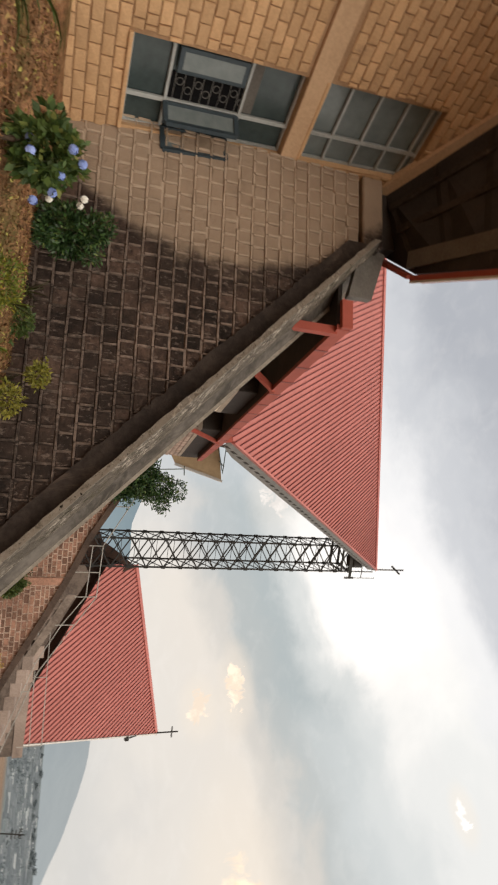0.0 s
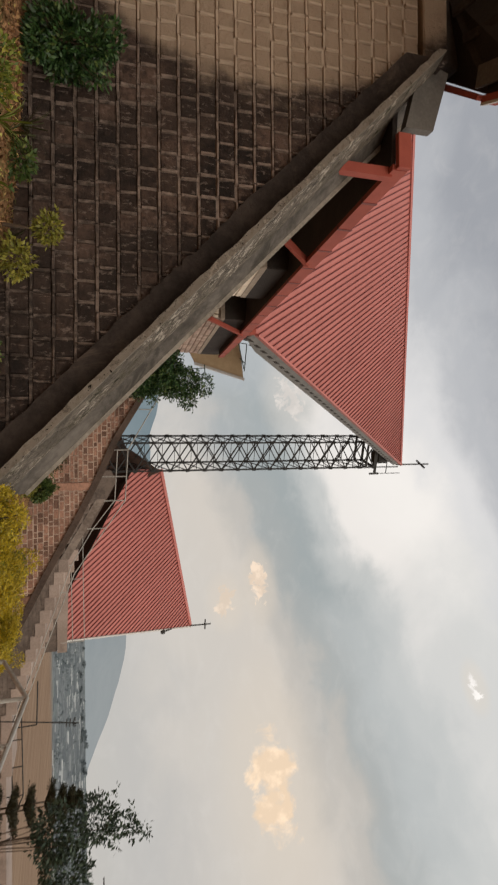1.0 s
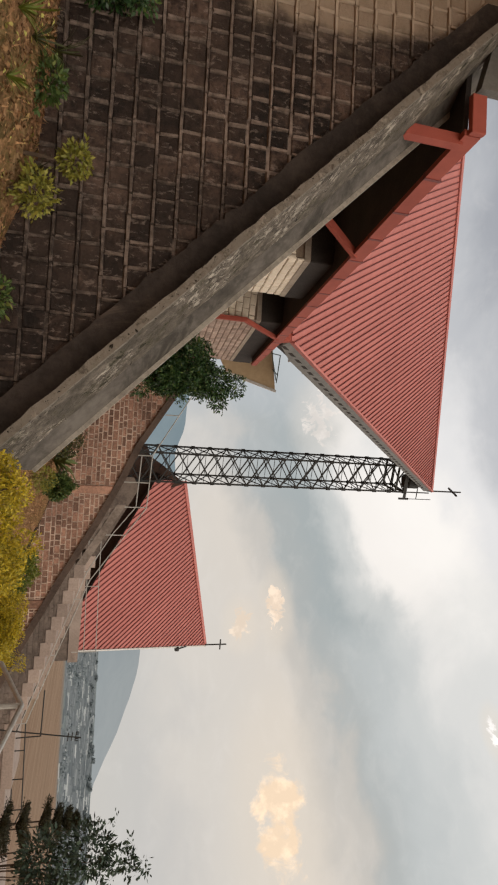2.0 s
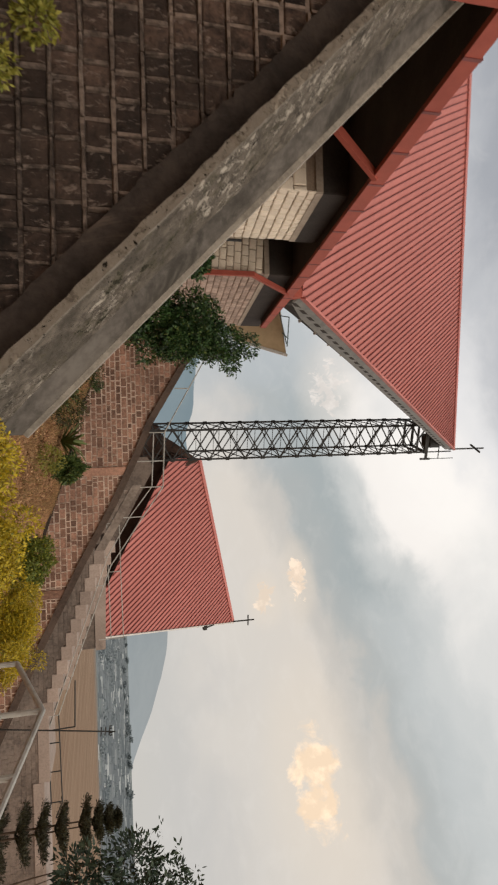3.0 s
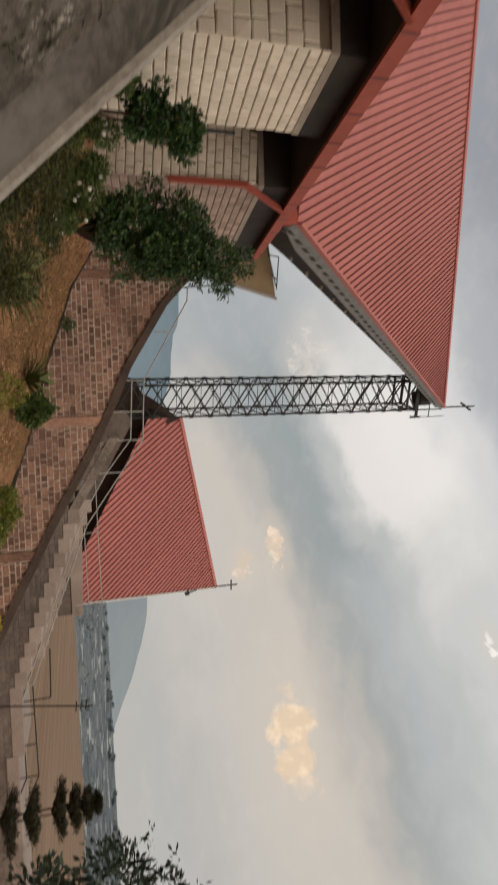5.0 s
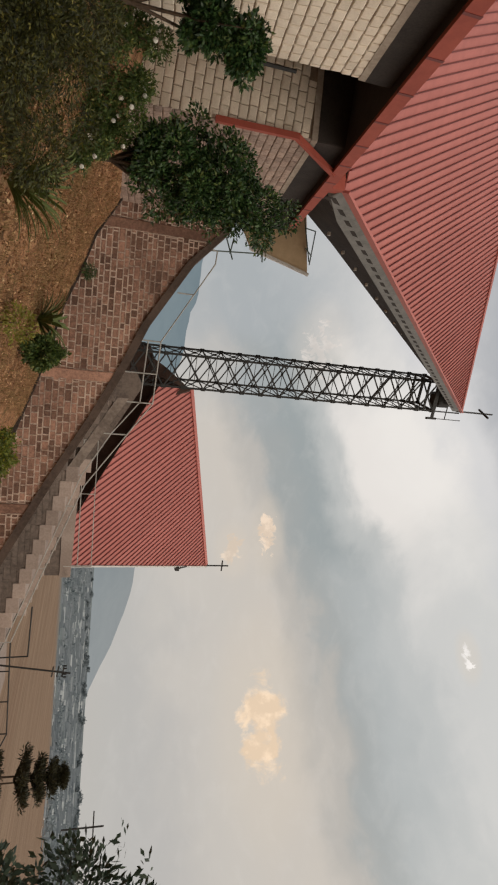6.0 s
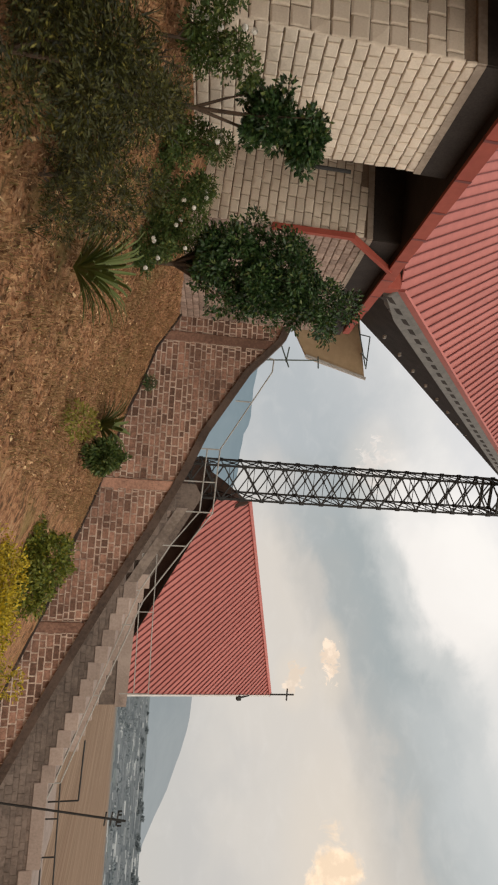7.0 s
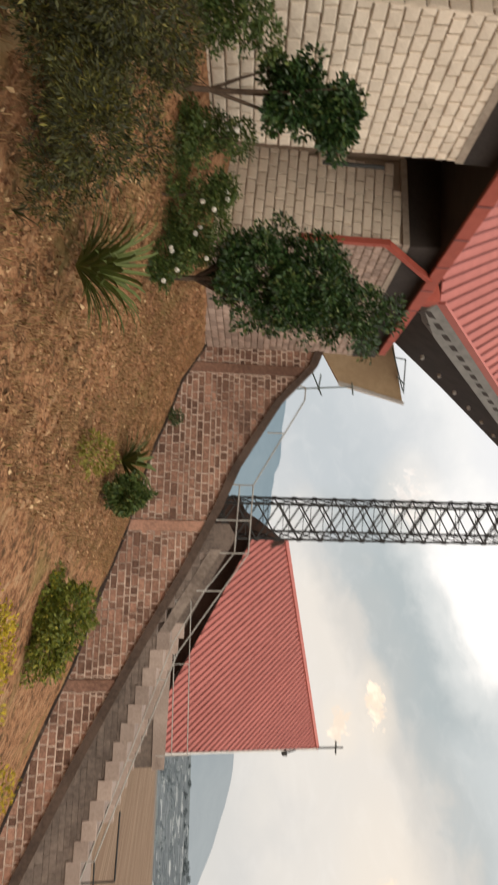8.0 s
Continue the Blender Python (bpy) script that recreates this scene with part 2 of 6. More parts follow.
DARK_JOINT = stuff_of("old_mortar", (0.25, 0.187, 0.152), (0.036, 0.026, 0.021), grain=14, blotch=0.9, bump=0.6)
WALL_STONE = painted_over("half_painted_stone", DARK_STONE, (0.35, 0.262, 0.19))
WALL_JOINT = painted_over("half_painted_mortar", DARK_JOINT, (0.47, 0.365, 0.275), 0.5)
RED_STONE = stuff_of("reddish_stone", (0.37, 0.212, 0.152), (0.148, 0.083, 0.060), grain=18, blotch=0.6, by_piece=0.38, bump=0.8, bump_dist=0.02, stain=(0.11, 0.07, 0.055), stain_at=(0.56, 0.76))
PALE_JOINT = stuff_of("pale_mortar", (0.72, 0.59, 0.49), (0.24, 0.165, 0.13), grain=11, blotch=0.55, bump=0.5)
def make_old_concrete():
    """Old wet-stained concrete with pits, pale lichen crusts and bare aggregate."""
    m = bpy.data.materials.new("weathered_concrete")
    m.use_nodes = True
    nt = m.node_tree
    b = nt.nodes["Principled BSDF"]
    pos = nt.nodes.new("ShaderNodeNewGeometry").outputs["Position"]
    big, mid = noise_tex(nt, pos, 1.7, 5.0, 0.6, 0.2), noise_tex(nt, pos, 7.0, 9.0, 0.75, 0.15)
    fine, crust = noise_tex(nt, pos, 34.0, 6.0, 0.7, 0.3), noise_tex(nt, mapped(nt, pos, (1, 1, 1), (4, 2, 7)), 11.0, 9.0, 0.78, 0.2)
    col = mixrgb(nt, span(nt, mid, 0.34, 0.66), (0.058, 0.047, 0.036), (0.195, 0.162, 0.130))
    col = mixrgb(nt, span(nt, big, 0.46, 0.68, 0.0, 0.7), col, (0.065, 0.055, 0.042))
    crusty = maths(nt, "MULTIPLY", span(nt, crust, 0.50, 0.57), span(nt, big, 0.54, 0.42))
    col = mixrgb(nt, crusty, col, (0.45, 0.395, 0.325))
    moss = noise_tex(nt, mapped(nt, pos, (1, 1, 1), (9, 1, 3)), 4.6, 9.0, 0.75, 0.2)
    col = mixrgb(nt, span(nt, moss, 0.53, 0.61, 0.0, 0.6), col, (0.080, 0.070, 0.040))
    col = mixrgb(nt, span(nt, moss, 0.60, 0.64), col, (0.024, 0.021, 0.010))
    pit = maths(nt, "MAXIMUM", span(nt, fine, 0.61, 0.67), span(nt, noise_tex(nt, mapped(nt, pos, (1, 1, 1), (6, 3, 2)), 13.0, 5.0, 0.7, 0.4), 0.64, 0.67))
    # the near edge: worn, with its bright highlight put into the colour
    place = nt.nodes.new("ShaderNodeSeparateXYZ")
    nt.links.new(pos, place.inputs[0])
    bright_edge = span(nt, maths(nt, "ADD", place.outputs["Y"], maths(nt, "MULTIPLY", maths(nt, "SUBTRACT", mid, 0.5), 0.22)), 7.90, 7.875, 0.0, 0.6)
    col = mixrgb(nt, bright_edge, col, (0.30, 0.26, 0.215))
    col = mixrgb(nt, pit, col, (0.018, 0.014, 0.010))
    nt.links.new(col, b.inputs["Base Color"])
    b.inputs["Roughness"].default_value, b.inputs["Specular IOR Level"].default_value = 0.9, 0.2
    bp = nt.nodes.new("ShaderNodeBump")
    bp.inputs["Strength"].default_value, bp.inputs["Distance"].default_value = 1.0, 0.035
    nt.links.new(maths(nt, "SUBTRACT", maths(nt, "ADD", mid, maths(nt, "MULTIPLY", crusty, 0.25)), maths(nt, "MULTIPLY", pit, 0.6)), bp.inputs["Height"])
    nt.links.new(bp.outputs[0], b.inputs["Normal"])
    return m


CONCRETE = make_old_concrete()
SMOOTH_CONCRETE = stuff_of("smooth_concrete", (0.130, 0.112, 0.095), (0.060, 0.050, 0.041), grain=9, blotch=1.6, bump=0.5, stain=(0.035, 0.029, 0.022), stain_at=(0.50, 0.66))
DARK_BAND = stuff_of("dark_plaster", (0.052, 0.039, 0.032), (0.021, 0.0155, 0.013), grain=16, blotch=1.7, bump=0.8, bump_dist=0.02, stain=(0.125, 0.092, 0.072), stain_at=(0.56, 0.74))
BROWN_BAND = stuff_of("brown_sooty_plaster", (0.105, 0.074, 0.058), (0.05, 0.036, 0.029), grain=12, blotch=1.2, bump=0.8, bump_dist=0.02)
RIM = stuff_of("pale_concrete_rim", (0.34, 0.30, 0.25), (0.19, 0.165, 0.135), grain=24, blotch=2.0, bump=0.5)
FLANK = stuff_of("grey_stone_flank", (0.225, 0.176, 0.146), (0.115, 0.090, 0.075), grain=9, blotch=0.8, bump=0.8, bump_dist=0.03)
CHEEK = stuff_of("worn_cheek_plaster", (0.30, 0.245, 0.205), (0.15, 0.118, 0.098), grain=8, blotch=1.2, bump=0.6)
FLANK_STONE = stuff_of("brown_grey_stone", (0.225, 0.176, 0.146), (0.115, 0.090, 0.075), grain=9, blotch=0.8, by_piece=0.12, bump=0.7, bump_dist=0.02)
STEP = stuff_of("step_concrete", (0.41, 0.328, 0.28), (0.29, 0.226, 0.19), grain=15, blotch=0.9, by_piece=0.14, stain=(0.18, 0.14, 0.115), stain_at=(0.58, 0.78))
# near black: also stands for the shade in eave gaps and openings
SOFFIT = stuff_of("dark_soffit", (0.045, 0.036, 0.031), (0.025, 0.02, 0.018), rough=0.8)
DARK_ROOM = stuff_of("unlit_room", (0.010, 0.010, 0.011), (0.006, 0.006, 0.007), rough=0.9, spec=0.05)
GREY_SOFFIT = stuff_of("grey_soffit", (0.16, 0.15, 0.135), (0.11, 0.10, 0.09), rough=0.8)
RED_SHEET = stuff_of("red_roof_sheet", (0.48, 0.165, 0.142), (0.41, 0.136, 0.116), rough=0.45, grain=3, blotch=0.25, bump=0.0, by_piece=0.03, spec=0.2)
# darker than the sheets: the shadow side of each rib is in this colour
RED_SEAM = stuff_of("red_rib_shaded", (0.19, 0.048, 0.042), (0.145, 0.036, 0.031), rough=0.5, grain=3, blotch=0.3, bump=0.0)
RED_PAINT = stuff_of("red_painted_metal", (0.36, 0.085, 0.058), (0.29, 0.066, 0.046), rough=0.6, grain=6, blotch=0.8, bump=0.05, spec=0.2)
GREY_SHEET = stuff_of("grey_galvanised", (0.20, 0.19, 0.175), (0.14, 0.135, 0.125), rough=0.5, grain=8, metal=0.3)
STEEL = stuff_of("dark_steel", (0.034, 0.033, 0.031), (0.020, 0.020, 0.019), rough=0.6, grain=14, bump=0.1)
PIPE = stuff_of("pale_steel_pipe", (0.42, 0.41, 0.38), (0.30, 0.285, 0.255), rough=0.5, grain=14, bump=0.1)
PIPE_GREEN = stuff_of("green_grey_pipe", (0.10, 0.13, 0.11), (0.07, 0.09, 0.075), rough=0.5, grain=14, bump=0.1)
FRAME = stuff_of("grey_window_frame", (0.44, 0.46, 0.45), (0.34, 0.36, 0.355), rough=0.5, grain=14, bump=0.1)
CASEMENT = stuff_of("blue_grey_casement", (0.048, 0.070, 0.085), (0.032, 0.047, 0.057), rough=0.4, grain=14, bump=0.1)
TAN = stuff_of("tan_soffit_board", (0.58, 0.43, 0.27), (0.48, 0.35, 0.215), rough=0.6, grain=5, blotch=0.5, bump=0.1)
WHITE = stuff_of("white_edge", (0.62, 0.60, 0.56), (0.5, 0.48, 0.45), grain=10)
BROWN = stuff_of("dark_brown_board", (0.085, 0.05, 0.038), (0.05, 0.03, 0.023), grain=14)
BARK = stuff_of("bark", (0.11, 0.075, 0.05), (0.055, 0.038, 0.027), grain=18, blotch=4, bump=0.8, bump_dist=0.02)
HILL = stuff_of("far_hill_hazed", (0.09, 0.11, 0.12), (0.07, 0.09, 0.10), grain=0.01, blotch=0.002, bump=0.0, rough=1.0, spec=0.0)
# distance haze is put into a blue-grey glow, paler to the east
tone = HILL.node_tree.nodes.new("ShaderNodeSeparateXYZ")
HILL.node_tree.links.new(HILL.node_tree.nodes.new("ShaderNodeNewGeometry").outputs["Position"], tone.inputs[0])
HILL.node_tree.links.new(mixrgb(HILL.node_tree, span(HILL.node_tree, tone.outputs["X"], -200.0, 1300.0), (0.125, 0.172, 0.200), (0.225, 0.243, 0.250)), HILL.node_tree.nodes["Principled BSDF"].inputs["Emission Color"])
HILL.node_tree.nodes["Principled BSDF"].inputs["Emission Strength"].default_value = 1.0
WHITE_PETAL = stuff_of("white_petal", (0.78, 0.76, 0.70), (0.66, 0.64, 0.58), grain=30)
BLUE_PETAL = stuff_of("blue_petal", (0.20, 0.28, 0.62), (0.30, 0.38, 0.68), grain=30)
LEAF_DARK = leaf_of("dark_leaf", (0.010, 0.030, 0.010), (0.055, 0.115, 0.030), (0.13, 0.17, 0.05), 0.38)
LEAF_MID = leaf_of("mid_leaf", (0.026, 0.055, 0.012), (0.095, 0.14, 0.03), (0.18, 0.19, 0.05))
LEAF_OLIVE = leaf_of("olive_leaf", (0.008, 0.011, 0.003), (0.072, 0.076, 0.013), (0.17, 0.15, 0.03))
LEAF_YELLOW = leaf_of("yellow_leaf", (0.24, 0.185, 0.012), (0.62, 0.46, 0.025), (0.13, 0.15, 0.02))
LEAF_LIME = leaf_of("lime_leaf", (0.13, 0.14, 0.02), (0.27, 0.24, 0.04))
LEAF_GREY = leaf_of("pine_needles", (0.02, 0.04, 0.026), (0.06, 0.09, 0.055))
LEAF_PINE = leaf_of("dark_pine_needles", (0.012, 0.013, 0.006), (0.052, 0.050, 0.020))
LEAF_FRESH = leaf_of("fresh_leaf", (0.055, 0.085, 0.010), (0.19, 0.205, 0.025), (0.30, 0.26, 0.03))
LEAF_AGAVE = leaf_of("agave_leaf", (0.055, 0.082, 0.018), (0.16, 0.18, 0.042), (0.26, 0.22, 0.09))
PINK_STONE = stuff_of("pale_pinkish_stone", (0.42, 0.32, 0.265), (0.27, 0.195, 0.16), grain=22, blotch=0.8, by_piece=0.2, bump=0.7, bump_dist=0.02)
STRAW = leaf_of("straw_blades", (0.155, 0.082, 0.038), (0.47, 0.29, 0.14), (0.13, 0.12, 0.03), rough=0.9)
DRY_GRASS = leaf_of("dry_grass_blades", (0.19, 0.092, 0.042), (0.45, 0.25, 0.115), (0.13, 0.12, 0.04), rough=0.9)
LITTER = leaf_of("dry_fallen_leaves", (0.10, 0.048, 0.022), (0.34, 0.19, 0.085), (0.40, 0.36, 0.10), rough=0.9)
CLODS = leaf_of("dry_clods", (0.13, 0.055, 0.026), (0.56, 0.33, 0.17), (0.70, 0.50, 0.28), rough=0.95)


def make_glass(name, clear, paler):
    m = bpy.data.materials.new(name)
    m.use_nodes = True
    b = m.node_tree.nodes["Principled BSDF"]
    geo = m.node_tree.nodes.new("ShaderNodeTexCoord").outputs["Object"]
    n = noise_tex(m.node_tree, geo, 6.0, 5.0, 0.6)
    m.node_tree.links.new(mixrgb(m.node_tree, n, clear, paler), b.inputs["Base Color"])
    b.inputs["Roughness"].default_value, b.inputs["Specular IOR Level"].default_value = 0.16, 0.35
    return m


# GLASS has the reflected sky put into its lighter base colours
GLASS = make_glass("sky_tinted_glass", (0.11, 0.138, 0.142), (0.24, 0.275, 0.275))
DARK_GLASS = make_glass("dark_glass", (0.020, 0.032, 0.034), (0.075, 0.10, 0.10))


def make_ground_material():
    m = bpy.data.materials.new("dry_earth_and_grass")
    m.use_nodes = True
    nt = m.node_tree
    b = nt.nodes["Principled BSDF"]
    geo = nt.nodes.new("ShaderNodeTexCoord").outputs["Object"]
    a, c, d = noise_tex(nt, geo, 14.0, 8.0, 0.7), noise_tex(nt, geo, 0.9, 5.0, 0.6, 0.4), noise_tex(nt, geo, 45.0, 4.0, 0.6)
    col = mixrgb(nt, span(nt, a, 0.35, 0.65), (0.17, 0.074, 0.038), (0.47, 0.245, 0.125))
    clump = noise_tex(nt, geo, 4.2, 6.0, 0.7, 0.8)
    col = mixrgb(nt, span(nt, clump, 0.50, 0.61, 0.0, 0.9), col, (0.085, 0.050, 0.026))
    col = mixrgb(nt, span(nt, clump, 0.47, 0.36, 0.0, 0.7), col, (0.50, 0.325, 0.185))
    col = mixrgb(nt, span(nt, c, 0.52, 0.68, 0.0, 0.6), col, (0.20, 0.165, 0.06))
    col = mixrgb(nt, span(nt, d, 0.58, 0.72, 0.0, 0.5), col, (0.44, 0.32, 0.20))
    # greener ground in the upper garden before the stair wall
    place = nt.nodes.new("ShaderNodeSeparateXYZ")
    nt.links.new(geo, place.inputs[0])
    green = maths(nt, "MULTIPLY", span(nt, place.outputs["Y"], 9.2, 8.4), span(nt, maths(nt, "ADD", c, maths(nt, "MULTIPLY", clump, 0.6)), 0.70, 0.90, 0.0, 0.5))
    col = mixrgb(nt, green, col, mixrgb(nt, a, (0.05, 0.046, 0.014), (0.15, 0.118, 0.042)))
    # the ploughed field further off is one plain sandy brown
    sep = nt.nodes.new("ShaderNodeSeparateXYZ")
    nt.links.new(geo, sep.inputs[0])
    far = span(nt, sep.outputs["Y"], 40.0, 60.0)
    furrow = span(nt, noise_tex(nt, mapped(nt, geo, (1.3, 0.012, 0.1)), 1.0, 5.0, 0.68, 0.6), 0.34, 0.66)
    col = mixrgb(nt, far, col, mixrgb(nt, span(nt, noise_tex(nt, mapped(nt, geo, (0.25, 0.006, 0.1)), 1.0, 4.0, 0.6, 0.3), 0.50, 0.62, 0.0, 0.5), mixrgb(nt, furrow, (0.175, 0.112, 0.072), (0.325, 0.228, 0.155)), (0.20, 0.122, 0.080)))
    # the valley floor carries distance haze in its blue-grey colour
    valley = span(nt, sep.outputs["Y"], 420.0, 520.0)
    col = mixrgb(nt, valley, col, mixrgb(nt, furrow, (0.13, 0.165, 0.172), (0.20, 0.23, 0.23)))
    nt.links.new(col, b.inputs["Base Color"])
    b.inputs["Roughness"].default_value, b.inputs["Specular IOR Level"].default_value = 0.95, 0.1
    bp = nt.nodes.new("ShaderNodeBump")
    bp.inputs["Strength"].default_value, bp.inputs["Distance"].default_value = 0.9, 0.03
    nt.links.new(a, bp.inputs["Height"])
    nt.links.new(bp.outputs[0], b.inputs["Normal"])
    return m


EARTH = make_ground_material()

# ---- building blocks ----


def thing(name, label, category, at=(0, 0, 0), group="", kind=""):
    ob = new(name)
    ob.empty_display_size = 0.2
    ob.location = at
    return tagged(ob, label, category, group, kind)


def mesh_of(name, verts, faces):
    me = bpy.data.meshes.new(name)
    me.from_pydata([tuple(v) for v in verts], [], faces)
    me.update()
    return me


def part(name, source, material, parent=None, label="", smooth=False):
    """Links a bmesh or a mesh as one object under a thing or a part; places are the world's."""
    if isinstance(source, bmesh.types.BMesh):
        me = bpy.data.meshes.new(name)
        bmesh.ops.recalc_face_normals(source, faces=source.faces)
        source.to_mesh(me)
        source.free()
    else:
        me = source
    if not me.materials:
        me.materials.append(material)
    if smooth:
        for p in me.polygons:
            p.use_smooth = True
    ob = new(name, me)
    if parent is not None:
        ob.parent = parent
        up = Vector((0, 0, 0))
        q = parent
        while q is not None:
            up += q.location
            q = q.parent
        ob.location = -up
    if label:
        ob["label"] = label
    return ob


def box(bm, lo, hi, bevel=0.0):
    vs = [bm.verts.new((x, y, z)) for x in (lo[0], hi[0]) for y in (lo[1], hi[1]) for z in (lo[2], hi[2])]
    fs = [bm.faces.new([vs[i] for i in f]) for f in ((0, 1, 3, 2), (4, 6, 7, 5), (0, 4, 5, 1), (2, 3, 7, 6), (0, 2, 6, 4), (1, 5, 7, 3))]
    if bevel:
        es = list({e for f in fs for e in f.edges})
        bmesh.ops.bevel(bm, geom=es, offset=bevel, segments=1, affect="EDGES")
    return bm


def boxed(lo, hi, bevel=0.0):
    return box(bmesh.new(), lo, hi, bevel)


def bar(bm, a, b, w, h=None, up=(0, 0, 1), sides=4):
    """A straight bar of rectangular (or round) section from a to b."""
    a, b = Vector(a), Vector(b)
    d = (b - a).normalized()
    s = d.cross(Vector(up))
    s = s.normalized() if s.length > 1e-4 else Vector((1, 0, 0))
    t = s.cross(d).normalized()
    h = h or w
    if sides == 4:
        offs = [s * x * w / 2 + t * y * h / 2 for x, y in ((-1, -1), (1, -1), (1, 1), (-1, 1))]
    else:
        offs = [s * math.cos(2 * math.pi * k / sides) * w / 2 + t * math.sin(2 * math.pi * k / sides) * h / 2 for k in range(sides)]
    n = len(offs)
    va, vb = [bm.verts.new(a + o) for o in offs], [bm.verts.new(b + o) for o in offs]
    for k in range(n):
        bm.faces.new((va[k], va[(k + 1) % n], vb[(k + 1) % n], vb[k]))
    bm.faces.new(va[::-1]), bm.faces.new(vb)
    return bm


def barred(a, b, w, h=None, up=(0, 0, 1), sides=4):
    return bar(bmesh.new(), a, b, w, h, up, sides)


def prism(bm, ring, push):
    """A solid from a ring of points and a push."""
    push = Vector(push)
    a = [bm.verts.new(p) for p in ring]
    b = [bm.verts.new(Vector(p) + push) for p in ring]
    bm.faces.new(a[::-1]), bm.faces.new(b)
    for k in range(len(a)):
        bm.faces.new((a[k], a[(k + 1) % len(a)], b[(k + 1) % len(a)], b[k]))
    return bm


def clip(ring, axis, value, keep_above):
    """The part of a flat ring of (p, q) on one side of a line."""
    out = []
    for k, a in enumerate(ring):
        b = ring[(k + 1) % len(ring)]
        ia, ib = (a[axis] >= value) == keep_above, (b[axis] >= value) == keep_above
        if ia:
            out.append(a)
        if ia != ib:
            f = (value - a[axis]) / (b[axis] - a[axis])
            out.append(tuple(a[n] + f * (b[n] - a[n]) for n in (0, 1)))
    return out


def lerp_path(points, x):
    for (x0, z0), (x1, z1) in zip(points, points[1:]):
        if x <= x1:
            return z0 + (z1 - z0) * min(1, max(0, (x - x0) / (x1 - x0)))
    return points[-1][1]


# ---- ground ----
SLOPE = [(-40, 9.0), (-12, 3.4), (-5, 1.95), (-3.2, 1.55), (-1.3, 1.0), (0, 0.5), (1.2, 0.22), (2.6, 0.0), (4.2, -0.35), (5.5, -0.75), (7, -1.4), (10, -2.6), (16, -4.4), (30, -6.0), (60, -6.6)]
UPPER = [(-40, 2.6), (-12, 1.9), (-5, 1.34), (-3.2, 1.16), (-1.3, 1.0)]    # before the stair wall
FAR_FALL = [(0, -2.4), (30, -5.0), (60, -6.3), (120, -8.0), (320, -13.0), (500, -14.0), (900, -4.0), (1600, 18.0), (2600, 55.0), (5000, 90.0)]


def ground_z(x, y):
    z = lerp_path(UPPER if y < 8.4 and x < -1.3 else SLOPE, x)
    if y > 8.4:
        z += min(y - 8.4, 14.5) * lerp_path([(-5, 0.020), (0, 0.019), (1.75, 0.016), (3.3, -0.006), (6, -0.014), (10, 0.0)], x)
    if y > 12 and x < -1.9:
        z += 0.30 * min(1.0, (y - 12) / 3) * min(1.0, (-1.9 - x) / 1.0)
    far = math.hypot(max(x, 0.0), y)
    if y > 23.1:
        edge = min(1.0, (y - 23.1) / 1.4)
        z += edge * (min(z, lerp_path(FAR_FALL, far)) - z) if far < 320 else lerp_path(FAR_FALL, far) - z
    elif x > 60:
        z = lerp_path(FAR_FALL, far)
    if x < -60:
        z = 12.0 if y > 8.4 else 3.0
    return z + 0.05 * noise.noise(Vector((x * 0.7, y * 0.7, 0.0))) + 0.02 * noise.noise(Vector((x * 2.7, y * 2.7, 3.0)))


def make_ground():
    xs = [-4500, -2500, -1200, -500, -200, -90, -40, -20, -12] + [-8 + 0.25 * k for k in range(97)] + [18, 21, 25, 30, 36, 44, 54, 66, 80, 100, 130, 170, 230, 320, 500, 900, 1600, 2600, 4500]
    ys = [-4500, -2000, -800, -300, -100, -40, -15, -6] + [-3 + 0.25 * k for k in range(121)] + [28, 29.5, 31, 33, 36, 40, 45, 51, 58, 66, 76, 90, 110, 140, 180, 240, 340, 520, 900, 1600, 2600, 4500]
    verts = [(x, y, ground_z(x, y)) for y in ys for x in xs]
    w = len(xs)
    faces = [(j * w + i, j * w + i + 1, (j + 1) * w + i + 1, (j + 1) * w + i) for j in range(len(ys) - 1) for i in range(w - 1)]
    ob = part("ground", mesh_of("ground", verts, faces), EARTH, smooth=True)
    tagged(ob, "dry brown garden earth with sparse grass, falling to a bare field", "ground", kind="structure")


make_ground()

# ---- walls of stones ----


def stone_mesh(name, length, height, depth, material, seed):
    """One rough-faced block, front towards -y, centred on its face."""
    rnd = random.Random(seed)
    bm = bmesh.new()
    a, b, e = length / 2, height / 2, min(length, height) * 0.09
    back = [bm.verts.new((x, 0.0, z)) for x, z in ((-a, -b), (a, -b), (a, b), (-a, b))]
    mid = [bm.verts.new((x + rnd.uniform(-e, e) * 0.5, -depth * 0.7, z + rnd.uniform(-e, e) * 0.5)) for x, z in ((-a, -b), (a, -b), (a, b), (-a, b))]
    front = [bm.verts.new((x, -depth * rnd.uniform(0.9, 1.15), z)) for x, z in ((-a + e, -b + e), (a - e, -b + e), (a - e, b - e), (-a + e, b - e))]
    c = bm.verts.new((rnd.uniform(-e, e), -depth * rnd.uniform(1.0, 1.4), rnd.uniform(-e, e)))
    for k in range(4):
        j = (k + 1) % 4
        bm.faces.new((back[k], back[j], mid[j], mid[k])), bm.faces.new((mid[k], mid[j], front[j], front[k])), bm.faces.new((front[k], front[j], c))
    bmesh.ops.recalc_face_normals(bm, faces=bm.faces)
    me = bpy.data.meshes.new(name)
    bm.to_mesh(me)
    bm.free()
    me.materials.append(material)
    return me


